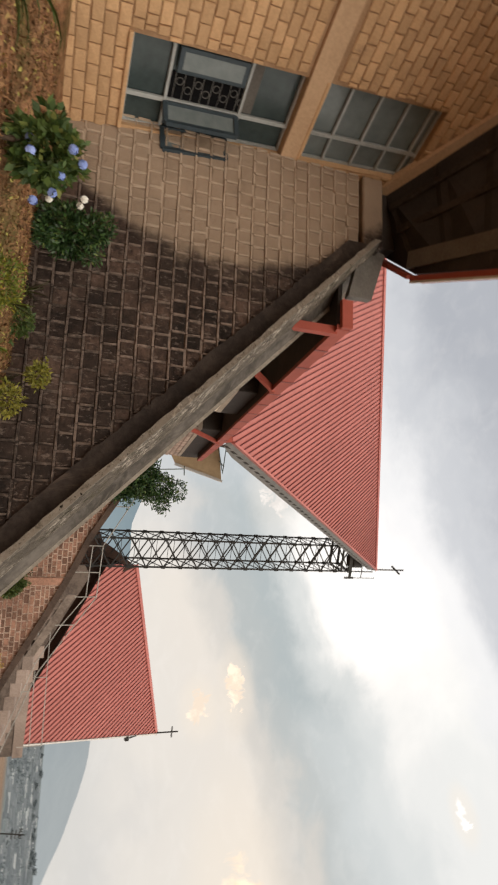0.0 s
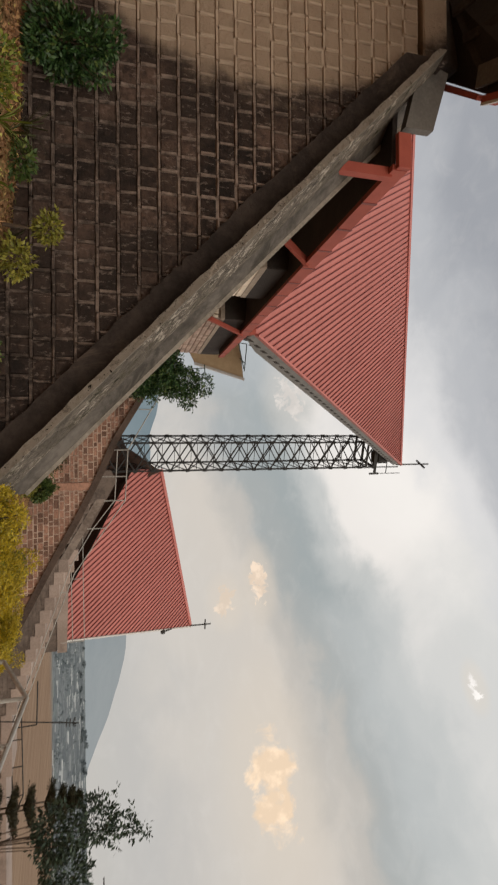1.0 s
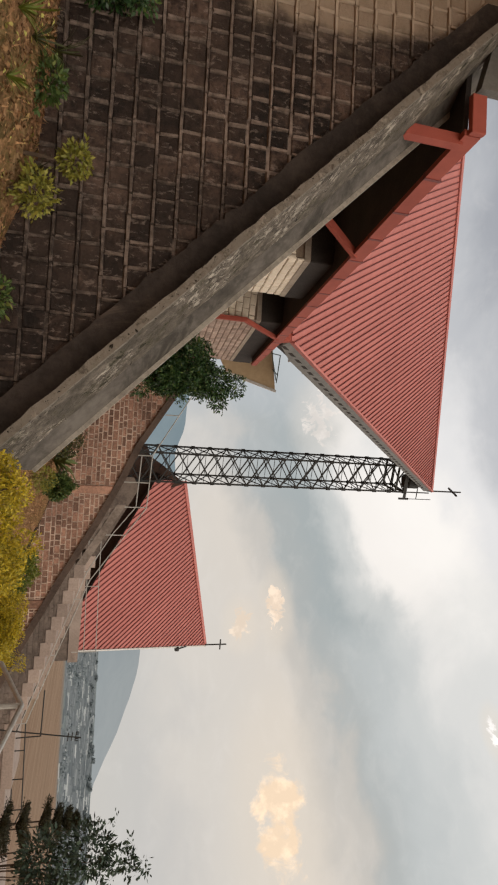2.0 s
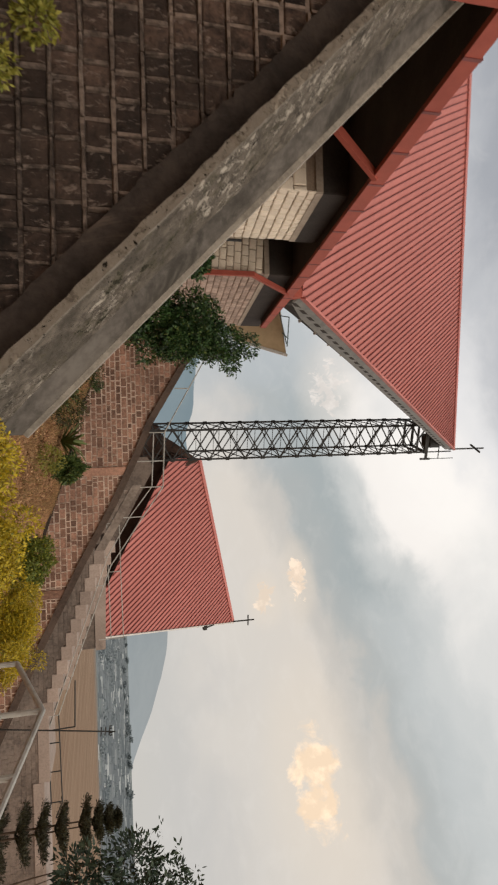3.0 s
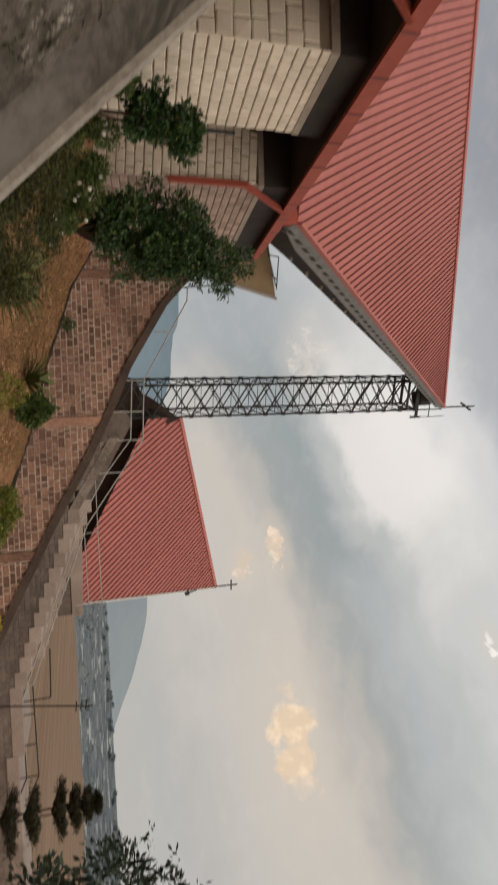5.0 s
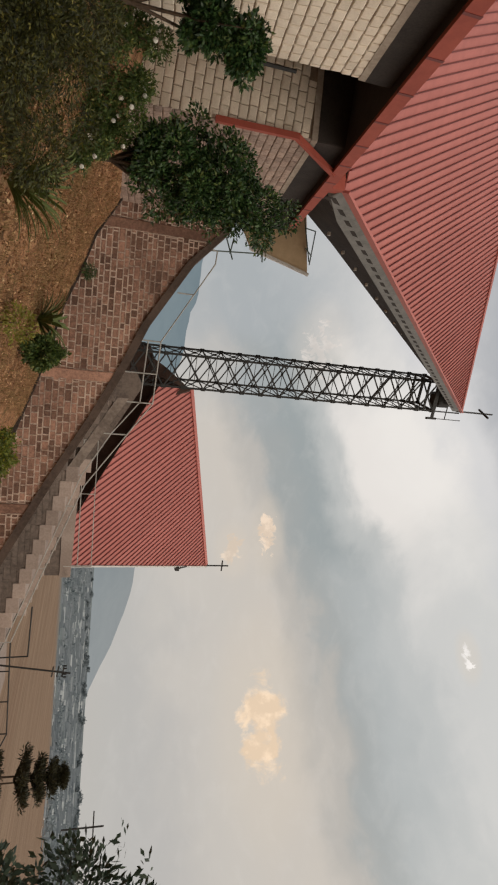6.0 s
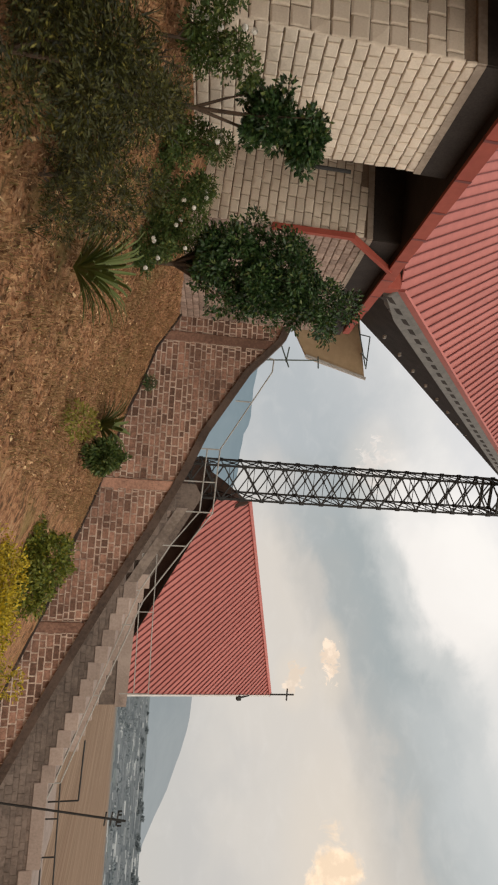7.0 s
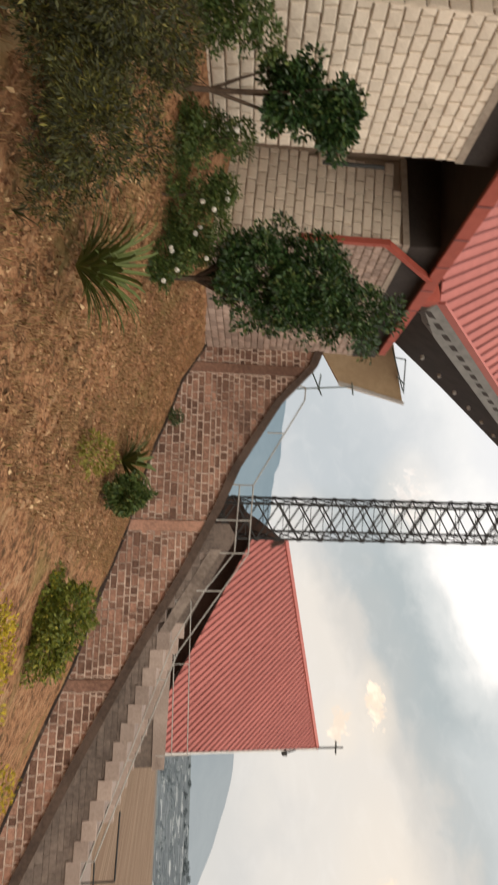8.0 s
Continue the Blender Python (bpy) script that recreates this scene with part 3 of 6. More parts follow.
def lay(parent, base, along, length, course, piece, joint, depth, material, inside, name="block", most=300, near=None, jitter=0.0, seed=1, rest_label="", half=True, rise=0.0, pointing=None):
    """Lays courses of blocks over a face: base is its lower start, along its run, inside(s, z) says where blocks lie.
    The first `most` by near(s, z) are parts of their own; those past that are joined.
    rise: how far the courses climb per metre; pointing: (material, width, how far it stands proud) of raised mortar ribbons."""
    rnd = random.Random(seed)
    along = Vector(along).normalized()
    out = Vector((along.y, -along.x, 0))
    along = (along + Vector((0, 0, rise))).normalized()
    upward = along.cross(-out).normalized()
    turn = Matrix((along, -out, upward)).transposed().to_4x4()
    kinds = {}
    spots = []
    rows = int(11.0 / course) + 2
    low = 0.0
    for r in range(rows):
        tall = course * (rnd.choice((0.84, 1.0, 1.16)) if jitter > 0.2 else 1.0)
        z = low + tall / 2
        low += tall
        first = rise * z
        s = first - piece * (0.5 if r % 2 and half else 0.0) - rnd.uniform(0, piece) * jitter
        while s < first + length:
            w = piece * (1 + rnd.uniform(-jitter, jitter))
            tries = [(max(s, first), min(s + w, first + length))]
            while tries:
                a, b = tries.pop()
                if b - a <= piece * 0.12:
                    continue
                if inside((a + b) / 2, z, (b - a) / 2, tall / 2):
                    spots.append(((a + b) / 2, z, b - a, tall))
                elif b - a > piece * 0.3:
                    tries += [(a, (a + b) / 2), ((a + b) / 2, b)]
            s += w
    if near:
        spots.sort(key=lambda q: near(q[0], q[1]))
    verts, faces = [], []
    for n, (s, z, w, tall) in enumerate(spots):
        key = (max(1, round(w / piece * 20)), rnd.randrange(3), tall)
        if key not in kinds:
            kinds[key] = stone_mesh(name, piece * key[0] / 20 - joint, tall - joint, depth, material, seed * 31 + len(kinds))
        m = Matrix.Translation(Vector(base) + along * s + upward * z) @ turn
        if n < most:
            ob = new(name, kinds[key])
            ob.parent = parent
            ob.matrix_local = Matrix.Translation(-parent.matrix_basis.translation) @ m
        else:
            k = len(verts)
            verts += [m @ v.co for v in kinds[key].vertices]
            faces += [tuple(k + i for i in p.vertices) for p in kinds[key].polygons]
    if verts:
        tagged(part(name + "_rest", mesh_of(name + "_rest", verts, faces), material, parent), rest_label or "further blocks of the same wall", kind="stuff")
    if pointing:
        mat, wide, proud = pointing
        verts, faces = [], []

        def ribbon(s0, s1, z0, z1):
            k, e = len(verts), wide * 0.22
            for ds, dz, h in ((0, 0, 0.0), (e, e, proud * rnd.uniform(0.75, 1.2))):
                for a, b in ((s0 + ds, z0 + dz), (s1 - ds, z0 + dz), (s1 - ds, z1 - dz), (s0 + ds, z1 - dz)):
                    verts.append(Vector(base) + along * (a + rnd.uniform(-1, 1) * wide * 0.16) + upward * (b + rnd.uniform(-1, 1) * wide * 0.16) + out * h)
            faces.extend([(k + 4, k + 5, k + 6, k + 7)] + [(k + i, k + (i + 1) % 4, k + 4 + (i + 1) % 4, k + 4 + i) for i in range(4)])

        for s, z, w, tall in spots:
            if rnd.random() < 0.93:
                ribbon(s - w / 2, s + w / 2, z - tall / 2 - wide / 2, z - tall / 2 + wide / 2)
            if rnd.random() < 0.90:
                ribbon(s - w / 2 - wide / 2, s - w / 2 + wide / 2, z - tall / 2 + wide / 2, z + tall / 2 - wide / 2)
        tagged(part("pointing", mesh_of("pointing", verts, faces), mat, parent), "raised uneven mortar ribbons between the stones", kind="stuff")


# ---- the stair wall with its sloping top ----
W1 = 8.32          # its face


def cope_z(x):
    return 1.62 - 0.985 * x


def make_stair_wall():
    wall = thing("wall_1", "sooty stone stair wall with a steep weathered concrete top", "wall", (-2, W1, 0), kind="structure")
    x0, x1, b = -4.95, 0.98, 0.36
    face = W1 - 0.25
    top = lambda x: cope_z(x) + 0.065
    ring = [(x0, face + 0.03, -0.6), (x1 - 0.12, face + 0.03, -0.6), (x1 - 0.12, face + 0.03, top(x1 - 0.12) - b), (-4.08, face + 0.03, top(-4.08) - b), (x0, face + 0.03, top(-4.08) - b)]
    part("core", prism(bmesh.new(), ring, (0, 0.55, 0)), WALL_JOINT, wall)
    # band of plaster under the top
    t = b + 0.02
    edge = [x1 + (-3.9 - x1) * k / 110 for k in range(111)]
    ring = [(x, face - 0.04, top(x) - 0.04) for x in (-3.9, x1)] + [(x, face - 0.04, top(x) - t + 0.03 * noise.noise(Vector((x * 2.3, 7.0, 0))) + 0.03 * noise.noise(Vector((x * 8.0, 2.0, 0))) + 0.03 * noise.noise(Vector((x * 23.0, 3.0, 0)))) for x in edge]
    part("plaster_band", prism(bmesh.new(), ring, (0, 0.5, 0)), DARK_BAND, wall, "dark mottled plaster band under the coping")
    # the sloping top: a rough near strip, a smoother far strip a little lower, a thin raised rim
    rnd = random.Random(5)
    for nm, mat, ya, yb, za, zb in (("coping", CONCRETE, face - 0.20, W1 + 0.18, 0.11, 0.265), ("channel", SMOOTH_CONCRETE, W1 + 0.18, W1 + 0.42, 0.255, 0.43)):
        bm = bmesh.new()
        n, k = 60, 6
        grid = []
        for i in range(n + 1):
            x = x1 + (-3.9 - x1) * i / n
            row = []
            for j in range(k + 1):
                y = ya + (yb - ya) * j / k
                wob = 0.010 * noise.noise(Vector((x * 3.1, y * 5, 1.0))) + 0.012 * noise.noise(Vector((x * 11, y * 13, 4.0)))
                row.append(bm.verts.new((x, y, cope_z(x) + za + (zb - za) * j / k + (wob if nm == "coping" and j else 0.3 * wob))))
            grid.append(row)
        low = [(bm.verts.new((r[0].co.x, r[0].co.y + 0.004, r[0].co.z - 0.10 + rnd.uniform(-0.012, 0.012))), bm.verts.new((r[-1].co.x, r[-1].co.y, r[-1].co.z - 0.10))) for r in grid]
        for i in range(n):
            for j in range(k):
                bm.faces.new((grid[i][j], grid[i][j + 1], grid[i + 1][j + 1], grid[i + 1][j]))
            bm.faces.new((grid[i][0], grid[i + 1][0], low[i + 1][0], low[i][0]))
            bm.faces.new((grid[i][k], low[i][1], low[i + 1][1], grid[i + 1][k]))
            bm.faces.new((low[i][0], low[i + 1][0], low[i + 1][1], low[i][1]))
        for i in (0, n):
            bm.faces.new([*grid[i], low[i][1], low[i][0]])
        part(nm, bm, mat, wall, "weathered rough concrete" if nm == "coping" else "smooth grey concrete channel")
    part("rim", barred((x1, W1 + 0.45, cope_z(x1) + 0.44), (-3.9, W1 + 0.45, cope_z(-3.9) + 0.46), 0.075, 0.055), RIM, wall, "pale concrete rim")
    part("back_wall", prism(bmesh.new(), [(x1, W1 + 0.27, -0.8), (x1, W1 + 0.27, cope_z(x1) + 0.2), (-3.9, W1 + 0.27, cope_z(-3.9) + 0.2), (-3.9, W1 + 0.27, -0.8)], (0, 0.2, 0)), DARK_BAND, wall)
    part("top_block", boxed((-4.95, face - 0.03, top(-4.08) - 0.32), (-3.88, W1 + 0.5, top(-4.08)), 0.02), WALL_STONE, wall, "cream plastered top corner")

    def fits(s, z, a, c):
        x, zz = x0 + s, 0.2 + z
        return zz + c < top(x + a * 0.3) - 0.10 and x + a < x1 - 0.05 and x - a > x0 - 0.02 and zz > ground_z(x, face - 0.2) - 0.2 and zz + c < top(-4.08) - 0.3

    lay(wall, (x0, face + 0.03, 0.2), (1, 0, 0), 6.2, 0.198, 0.197, 0.034, 0.014, WALL_STONE, fits, name="stone", jitter=0.16, seed=3, pointing=(WALL_JOINT, 0.036, 0.030), near=lambda s, z: abs(x0 + s + 1.2) + abs(z - 1.6))


make_stair_wall()

# ---- the house with the two tall windows ----
HX = -4.55         # its face, at the corner with the stair wall


def make_house():
    house = thing("house", "ochre painted block house with tall steel windows and a dark eave", "house", (HX, W1, 1))
    y0, y1 = -6.0, W1 + 0.03
    rake = lambda y: 6.0 + 0.75 * (W1 - y)     # the eave climbs along the wall
    ya, yb = 6.93, 7.99
    holes = [(2.00, 4.14), (4.43, 6.22)]
    for lo, hi in (((y0, -0.5), (y1, holes[0][0])), ((y0, holes[0][0]), (ya, holes[1][1])), ((yb, holes[0][0]), (y1, holes[1][1]))):
        part("wall", boxed((HX - 0.35, *lo), (HX - 0.03, *hi)), OCHRE_JOINT, house, "ochre block wall")
    ring = [(HX - 0.03, y0, holes[1][1]), (HX - 0.03, W1 - 0.25, holes[1][1]), (HX - 0.03, W1 - 3.3, rake(W1 - 3.3)), (HX - 0.03, y0, rake(W1 - 3.3))]
    part("wall", prism(bmesh.new(), ring, (-0.32, 0, 0)), OCHRE_JOINT, house, "ochre block wall")
    part("lintel", boxed((HX - 0.34, y0, holes[0][1]), (HX + 0.02, y1, holes[1][0]), 0.01), OCHRE_PLASTER, house, "ochre plaster lintel band")
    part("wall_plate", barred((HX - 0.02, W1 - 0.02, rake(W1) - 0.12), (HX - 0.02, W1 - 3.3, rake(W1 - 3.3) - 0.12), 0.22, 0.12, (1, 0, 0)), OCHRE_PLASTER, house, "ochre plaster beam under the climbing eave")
    part("back_wall", boxed((HX - 5.0, y0, -0.5), (HX - 4.7, y1, 6.2)), CREAM_PLASTER, house)
    part("side_wall", boxed((HX - 5.0, y1 - 0.02, -0.5), (HX - 0.4, y1 + 0.28, 5.0)), CREAM_PLASTER, house)
    for n, (z0, z1) in enumerate(holes):
        win = part("window", boxed((HX - 0.20, ya, z0), (HX - 0.18, yb, z1)), GLASS if n else DARK_GLASS, house, "uneven grey-green glass in a grey steel frame")
        bm = bmesh.new()
        for a, c in (((ya, z0), (ya, z1)), ((yb, z0), (yb, z1)), ((ya, z0), (yb, z0)), ((ya, z1), (yb, z1))):
            bar(bm, (HX - 0.15, *a), (HX - 0.15, *c), 0.06, 0.05, (1, 0, 0))
        part("window_frame", bm, FRAME, win)
        ym = ya + 0.70
        part("mullion", barred((HX - 0.14, ym, z0), (HX - 0.14, ym, z1), 0.05, 0.04, (1, 0, 0)), FRAME, win)
        for f in ((0.23, 0.68) if n == 0 else (0.22, 0.47, 0.71, 0.92)):
            z = z0 + (z1 - z0) * f
            part("glazing_bar", barred((HX - 0.14, ya, z), (HX - 0.14, yb, z), 0.045, 0.035, (0, 0, 1)), FRAME, win)
        part("reveal_sill", boxed((HX - 0.19, ya - 0.02, z0 - 0.05), (HX + 0.03, yb + 0.02, z0), 0.008), OCHRE, win)
        part("reveal_side", boxed((HX - 0.19, yb - 0.006, z0), (HX - 0.02, yb + 0.05, z1), 0.006), OCHRE, win)
        if n == 0:
            # a near-black panel imitates the darkness of the unlit room
            part("dark_opening", boxed((HX - 0.175, ya + 0.36, z0 + 0.52), (HX - 0.165, yb - 0.03, z0 + 1.44)), DARK_ROOM, win, "black panel for the unlit room behind the open casement")
            bm = bmesh.new()
            for k in range(8):
                z = z0 + 0.58 + k * 0.115
                bar(bm, (HX - 0.16, ya + 0.36, z), (HX - 0.16, yb - 0.05, z), 0.007)
                for a in range(8):
                    p, q = a * math.pi / 4, (a + 1) * math.pi / 4
                    y, zc, w = ya + 0.46 + 0.09 * (k % 2), z + 0.057, 0.045
                    bar(bm, (HX - 0.155, y + w * math.cos(p), zc + w * math.sin(p)), (HX - 0.155, y + w * math.cos(q), zc + w * math.sin(q)), 0.007)
            part("grille", bm, GREY_SHEET, win, "curled iron grille")
            part("curtain", boxed((HX - 0.178, ya + 0.05, z0 + 1.47), (HX - 0.170, ym - 0.03, z0 + 1.62)), GREY_SOFFIT, win, "pale curtain behind the pane")
            part("fanlight", boxed((HX - 0.13, ya + 0.04, z0 + 0.56), (HX - 0.09, ya + 0.34, z0 + 1.42), 0.006), CASEMENT, win, "blue-grey top sash with a sky-pale pane")
            part("fanlight_pane", boxed((HX - 0.089, ya + 0.09, z0 + 0.62), (HX - 0.084, ya + 0.29, z0 + 1.36)), GLASS, win)
            for ys, swing, tall in ((ym + 0.02, 0.26, (0.50, 1.42)), (yb - 0.02, 0.30, (0.52, 1.36))):
                bm = bmesh.new()
                p0, p1 = Vector((HX - 0.12, ys, 0)), Vector((HX - 0.12 + swing, ys + 0.10, 0))
                zc0, zc1 = z0 + tall[0], z0 + tall[1]
                for a, c in (((p0, zc0), (p0, zc1)), ((p1, zc0), (p1, zc1)), ((p0, zc0), (p1, zc0)), ((p0, zc1), (p1, zc1))):
                    bar(bm, a[0] + Vector((0, 0, a[1])), c[0] + Vector((0, 0, c[1])), 0.06, 0.05, (0, 1, 0))
                cas = part("casement", bm, CASEMENT, win, "open blue-grey casement")
                part("pane", prism(bmesh.new(), [p0 + Vector((0, 0, zc0)), p1 + Vector((0, 0, zc0)), p1 + Vector((0, 0, zc1)), p0 + Vector((0, 0, zc1))], (0, 0.006, 0)), GLASS, win)
    eave = thing("house_roof", "red sheet house roof with a dark boarded eave", "roof", (-4.5, 4, 6.2))
    # eave: dark boards, a grey strip, a red edge with a white drip
    at_wall, climb = Vector((-5.03, 8.42, 5.98)), Vector((-0.59, -1.22, 1.01))
    at_edge, run = Vector((-3.55, 7.95, 6.16)), Vector((2.95, -7.15, 0.0))

    def eave_sheet(lift, thick):
        """A sheet stretched from the level outer edge to the climbing wall line."""
        bm = bmesh.new()
        rows = [[bm.verts.new(q + Vector((0, 0, lift + h))) for q in (at_edge + run * f, at_wall + climb * (5 * f)) for h in (0, thick)] for f in (k / 10 for k in range(11))]
        for p, q in zip(rows, rows[1:]):
            for i, j in ((0, 2), (2, 3), (3, 1), (1, 0)):
                bm.faces.new((p[i], p[j], q[j], q[i]))
        for end in (rows[0], rows[-1]):
            bm.faces.new((end[0], end[2], end[3], end[1]))
        return bm

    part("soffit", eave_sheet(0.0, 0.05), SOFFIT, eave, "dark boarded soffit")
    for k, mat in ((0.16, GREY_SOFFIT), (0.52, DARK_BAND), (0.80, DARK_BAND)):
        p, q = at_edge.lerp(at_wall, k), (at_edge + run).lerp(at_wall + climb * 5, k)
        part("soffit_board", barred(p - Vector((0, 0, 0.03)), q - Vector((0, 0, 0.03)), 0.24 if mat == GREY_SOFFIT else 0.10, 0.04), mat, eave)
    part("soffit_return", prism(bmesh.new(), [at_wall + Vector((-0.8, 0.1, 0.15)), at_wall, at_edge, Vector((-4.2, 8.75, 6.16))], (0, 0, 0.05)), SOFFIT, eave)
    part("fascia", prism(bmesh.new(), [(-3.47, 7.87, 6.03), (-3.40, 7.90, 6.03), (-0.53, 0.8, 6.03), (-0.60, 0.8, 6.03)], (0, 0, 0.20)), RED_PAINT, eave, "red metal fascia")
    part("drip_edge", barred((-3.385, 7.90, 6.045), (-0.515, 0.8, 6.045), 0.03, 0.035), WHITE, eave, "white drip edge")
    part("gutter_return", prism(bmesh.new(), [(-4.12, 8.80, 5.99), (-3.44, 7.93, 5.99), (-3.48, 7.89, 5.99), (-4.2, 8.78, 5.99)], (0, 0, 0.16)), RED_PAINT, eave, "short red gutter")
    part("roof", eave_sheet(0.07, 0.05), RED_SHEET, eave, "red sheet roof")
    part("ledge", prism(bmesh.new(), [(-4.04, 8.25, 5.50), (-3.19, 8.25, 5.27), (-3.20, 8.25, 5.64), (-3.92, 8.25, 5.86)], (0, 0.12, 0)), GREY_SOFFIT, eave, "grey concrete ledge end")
    # two dark fillers are added for the shaded void between house and church
    part("link_soffit", prism(bmesh.new(), [(-5.4, 8.4, 5.75), (-4.12, 8.4, 5.62), (-4.2, 9.5, 5.62), (-9, 11.5, 6.0), (-9, 8.4, 6.0)], (0, 0, 0.5)), SOFFIT, eave, "dark filler for the shaded void between the eaves")
    part("link_wall", boxed((-9, 9.6, 1.0), (-3.9, 9.8, 5.9)), SOFFIT, eave, "dark filler behind the shaded void")

    def inside(s, z, a, c):
        y, zz = y1 - s, 0.4 + z
        if zz + c > min(rake(y + a), 8.3) - 0.2:
            return False
        if holes[0][1] - c < zz < holes[1][0] + c:
            return False
        return not any(ya - a < y < yb + a and z0 - 0.02 - c < zz < z1 + c for z0, z1 in holes)

    rows = lambda s, z, a, c: inside(s, z, a, c)
    lay(house, (HX - 0.03, y1 - 6.4, 0.4), (0, 1, 0), 6.4, 0.142, 0.225, 0.014, 0.022, OCHRE, lambda s, z, a, c: rows(6.4 - s, z, a, c), name="block", most=300, near=lambda s, z: -s, seed=9, jitter=0.03)
    # the old wall leans back a little and stands askew to the stair wall
    house.rotation_euler = (0, radians(-5.6), radians(-21.5))


make_house()

# ---- the church ----
FX = -2.72         # its gutter line


def gutter_z(y):
    return 5.22 + 0.1 * (y - 9)


def downpipe(parent, y, wall_x, z_bend, z_low, yf=None):
    bm = bmesh.new()
    yf = y + 0.5 if yf is None else yf
    bar(bm, (FX - 0.02, yf, gutter_z(yf) + 0.06), (wall_x + 0.07, y, z_bend), 0.11, 0.09, (0, 1, 0))
    bar(bm, (wall_x + 0.07, y, z_bend + 0.05), (wall_x + 0.07, y, z_low), 0.11, 0.09, (0, 1, 0))
    part("downpipe", bm, RED_PAINT, parent, "square red downpipe")


def make_church():
    church = thing("church", "cream block church with a red gutter and deep dark eaves", "church", (-5, 14, 1.5))
    wall_top = lambda n: (5.20, 5.20, 5.43, 5.43, 5.50, 5.50)[n]
    faces = (((-8.0, 13.0), (-2.99, 13.0)), ((-2.99, 13.0), (-2.99, 15.18)), ((-2.99, 15.18), (-4.7, 15.18)), ((-4.7, 15.18), (-4.7, 17.34)), ((-4.7, 17.34), (-2.97, 17.34)), ((-2.97, 17.34), (-2.97, 23.0)))
    for n, (a, c) in enumerate(faces):
        a, c = Vector((*a, 0)), Vector((*c, 0))
        d = (c - a).normalized()
        out = Vector((d.y, -d.x, 0))
        tz = wall_top(n)
        p, q = a - out * 0.03 + d * 0.05, c - out * 0.03 - d * 0.05
        ring = [p + Vector((0, 0, 0.3)), q + Vector((0, 0, 0.3)), q + Vector((0, 0, tz + 0.1 * max(0.0, c.y - a.y))), p + Vector((0, 0, tz))]
        part("wall", prism(bmesh.new(), ring, -out * 0.25), CREAM_JOINT, church, "cream block wall")
        rise = 0.1 * (c.y - a.y)
        rise, deep = rise * (n in (1, 5)), 0.12
        k = d * 0.016 * (n in (1, 5))
        # plaster strip; the shade under the eave is put into its darker colour
        ring = [a + k + out * 0.012 + Vector((0, 0, tz - deep)), c + out * 0.012 + Vector((0, 0, tz + rise - deep)), c + out * 0.012 + Vector((0, 0, tz + rise)), a + k + out * 0.012 + Vector((0, 0, tz))]
        part("wall_plate", prism(bmesh.new(), ring, -out * 0.24), SHADED_PLASTER, church, "plaster strip along the wall top with eave shade in its colour")
        # a dark sheet is added for the shaded void over the wall top
        ring = [a + out * 0.016 + Vector((0, 0, tz)), c + out * 0.016 + Vector((0, 0, tz + rise)), c + out * 0.016 + Vector((0, 0, max(tz + rise + 0.05, gutter_z(c.y) + 0.10))), a + out * 0.016 + Vector((0, 0, max(tz + 0.05, gutter_z(a.y) + 0.10)))]
        part("eave_board", prism(bmesh.new(), ring, -out * 0.2), SOFFIT, church, "dark sheet for the shaded gap between wall and eave")
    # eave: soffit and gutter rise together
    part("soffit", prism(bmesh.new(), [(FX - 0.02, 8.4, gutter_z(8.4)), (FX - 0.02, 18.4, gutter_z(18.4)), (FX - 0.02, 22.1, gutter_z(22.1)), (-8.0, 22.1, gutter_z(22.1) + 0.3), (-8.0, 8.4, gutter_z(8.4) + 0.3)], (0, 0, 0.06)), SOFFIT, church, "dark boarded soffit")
    n = 15
    for k in range(n):
        a, c = 8.35 + (22.2 - 8.35) * k / n, 8.35 + (22.2 - 8.35) * (k + 1) / n - 0.022
        h = 0.18 + 0.07 * min(1.0, (c - 8.35) / 5) if c < 18.6 else 0.25 - 0.02 * (c - 18.6)
        ring = [(FX, a, gutter_z(a)), (FX, c, gutter_z(c)), (FX, c, gutter_z(c) + h), (FX, a, gutter_z(a) + h)]
        run = part("gutter_length", prism(bmesh.new(), ring, (-0.07, 0, 0)), RED_PAINT, church, "red metal gutter")
        if k:
            part("joint_strap", boxed((FX - 0.075, a - 0.035, gutter_z(a) - 0.006), (FX + 0.008, a + 0.015, gutter_z(a) + h + 0.006)), RED_SEAM, run)
    part("gutter_end", boxed((FX - 0.42, 8.27, gutter_z(8.4) + 0.03), (FX - 0.004, 8.345, gutter_z(8.4) + 0.20), 0.006), RED_PAINT, church)
    bm = bmesh.new()
    bar(bm, (FX - 0.03, 8.52, gutter_z(8.5) + 0.04), (FX - 0.03, 8.52, cope_z(FX) + 0.24), 0.12, 0.12, (0, 1, 0))
    part("downpipe", bm, RED_PAINT, church, "square red downpipe")
    downpipe(church, 11.2, -3.35, 4.45, 1.2, 11.85)
    downpipe(church, 17.25, -3.0, 5.05, 3.5, 18.1)
    part("corner_pier", boxed((-5.0, 17.2, 0.4), (-4.68, 17.6, 5.45)), CREAM_JOINT, church)
    part("front_wall", boxed((-8.0, 10.9, 0.6), (-3.62, 11.3, 5.1)), CREAM_JOINT, church)
    part("vent_pipe", barred((-3.06, 15.5, 3.5), (-3.06, 15.5, 4.4), 0.06, 0.06, sides=8), STEEL, church)

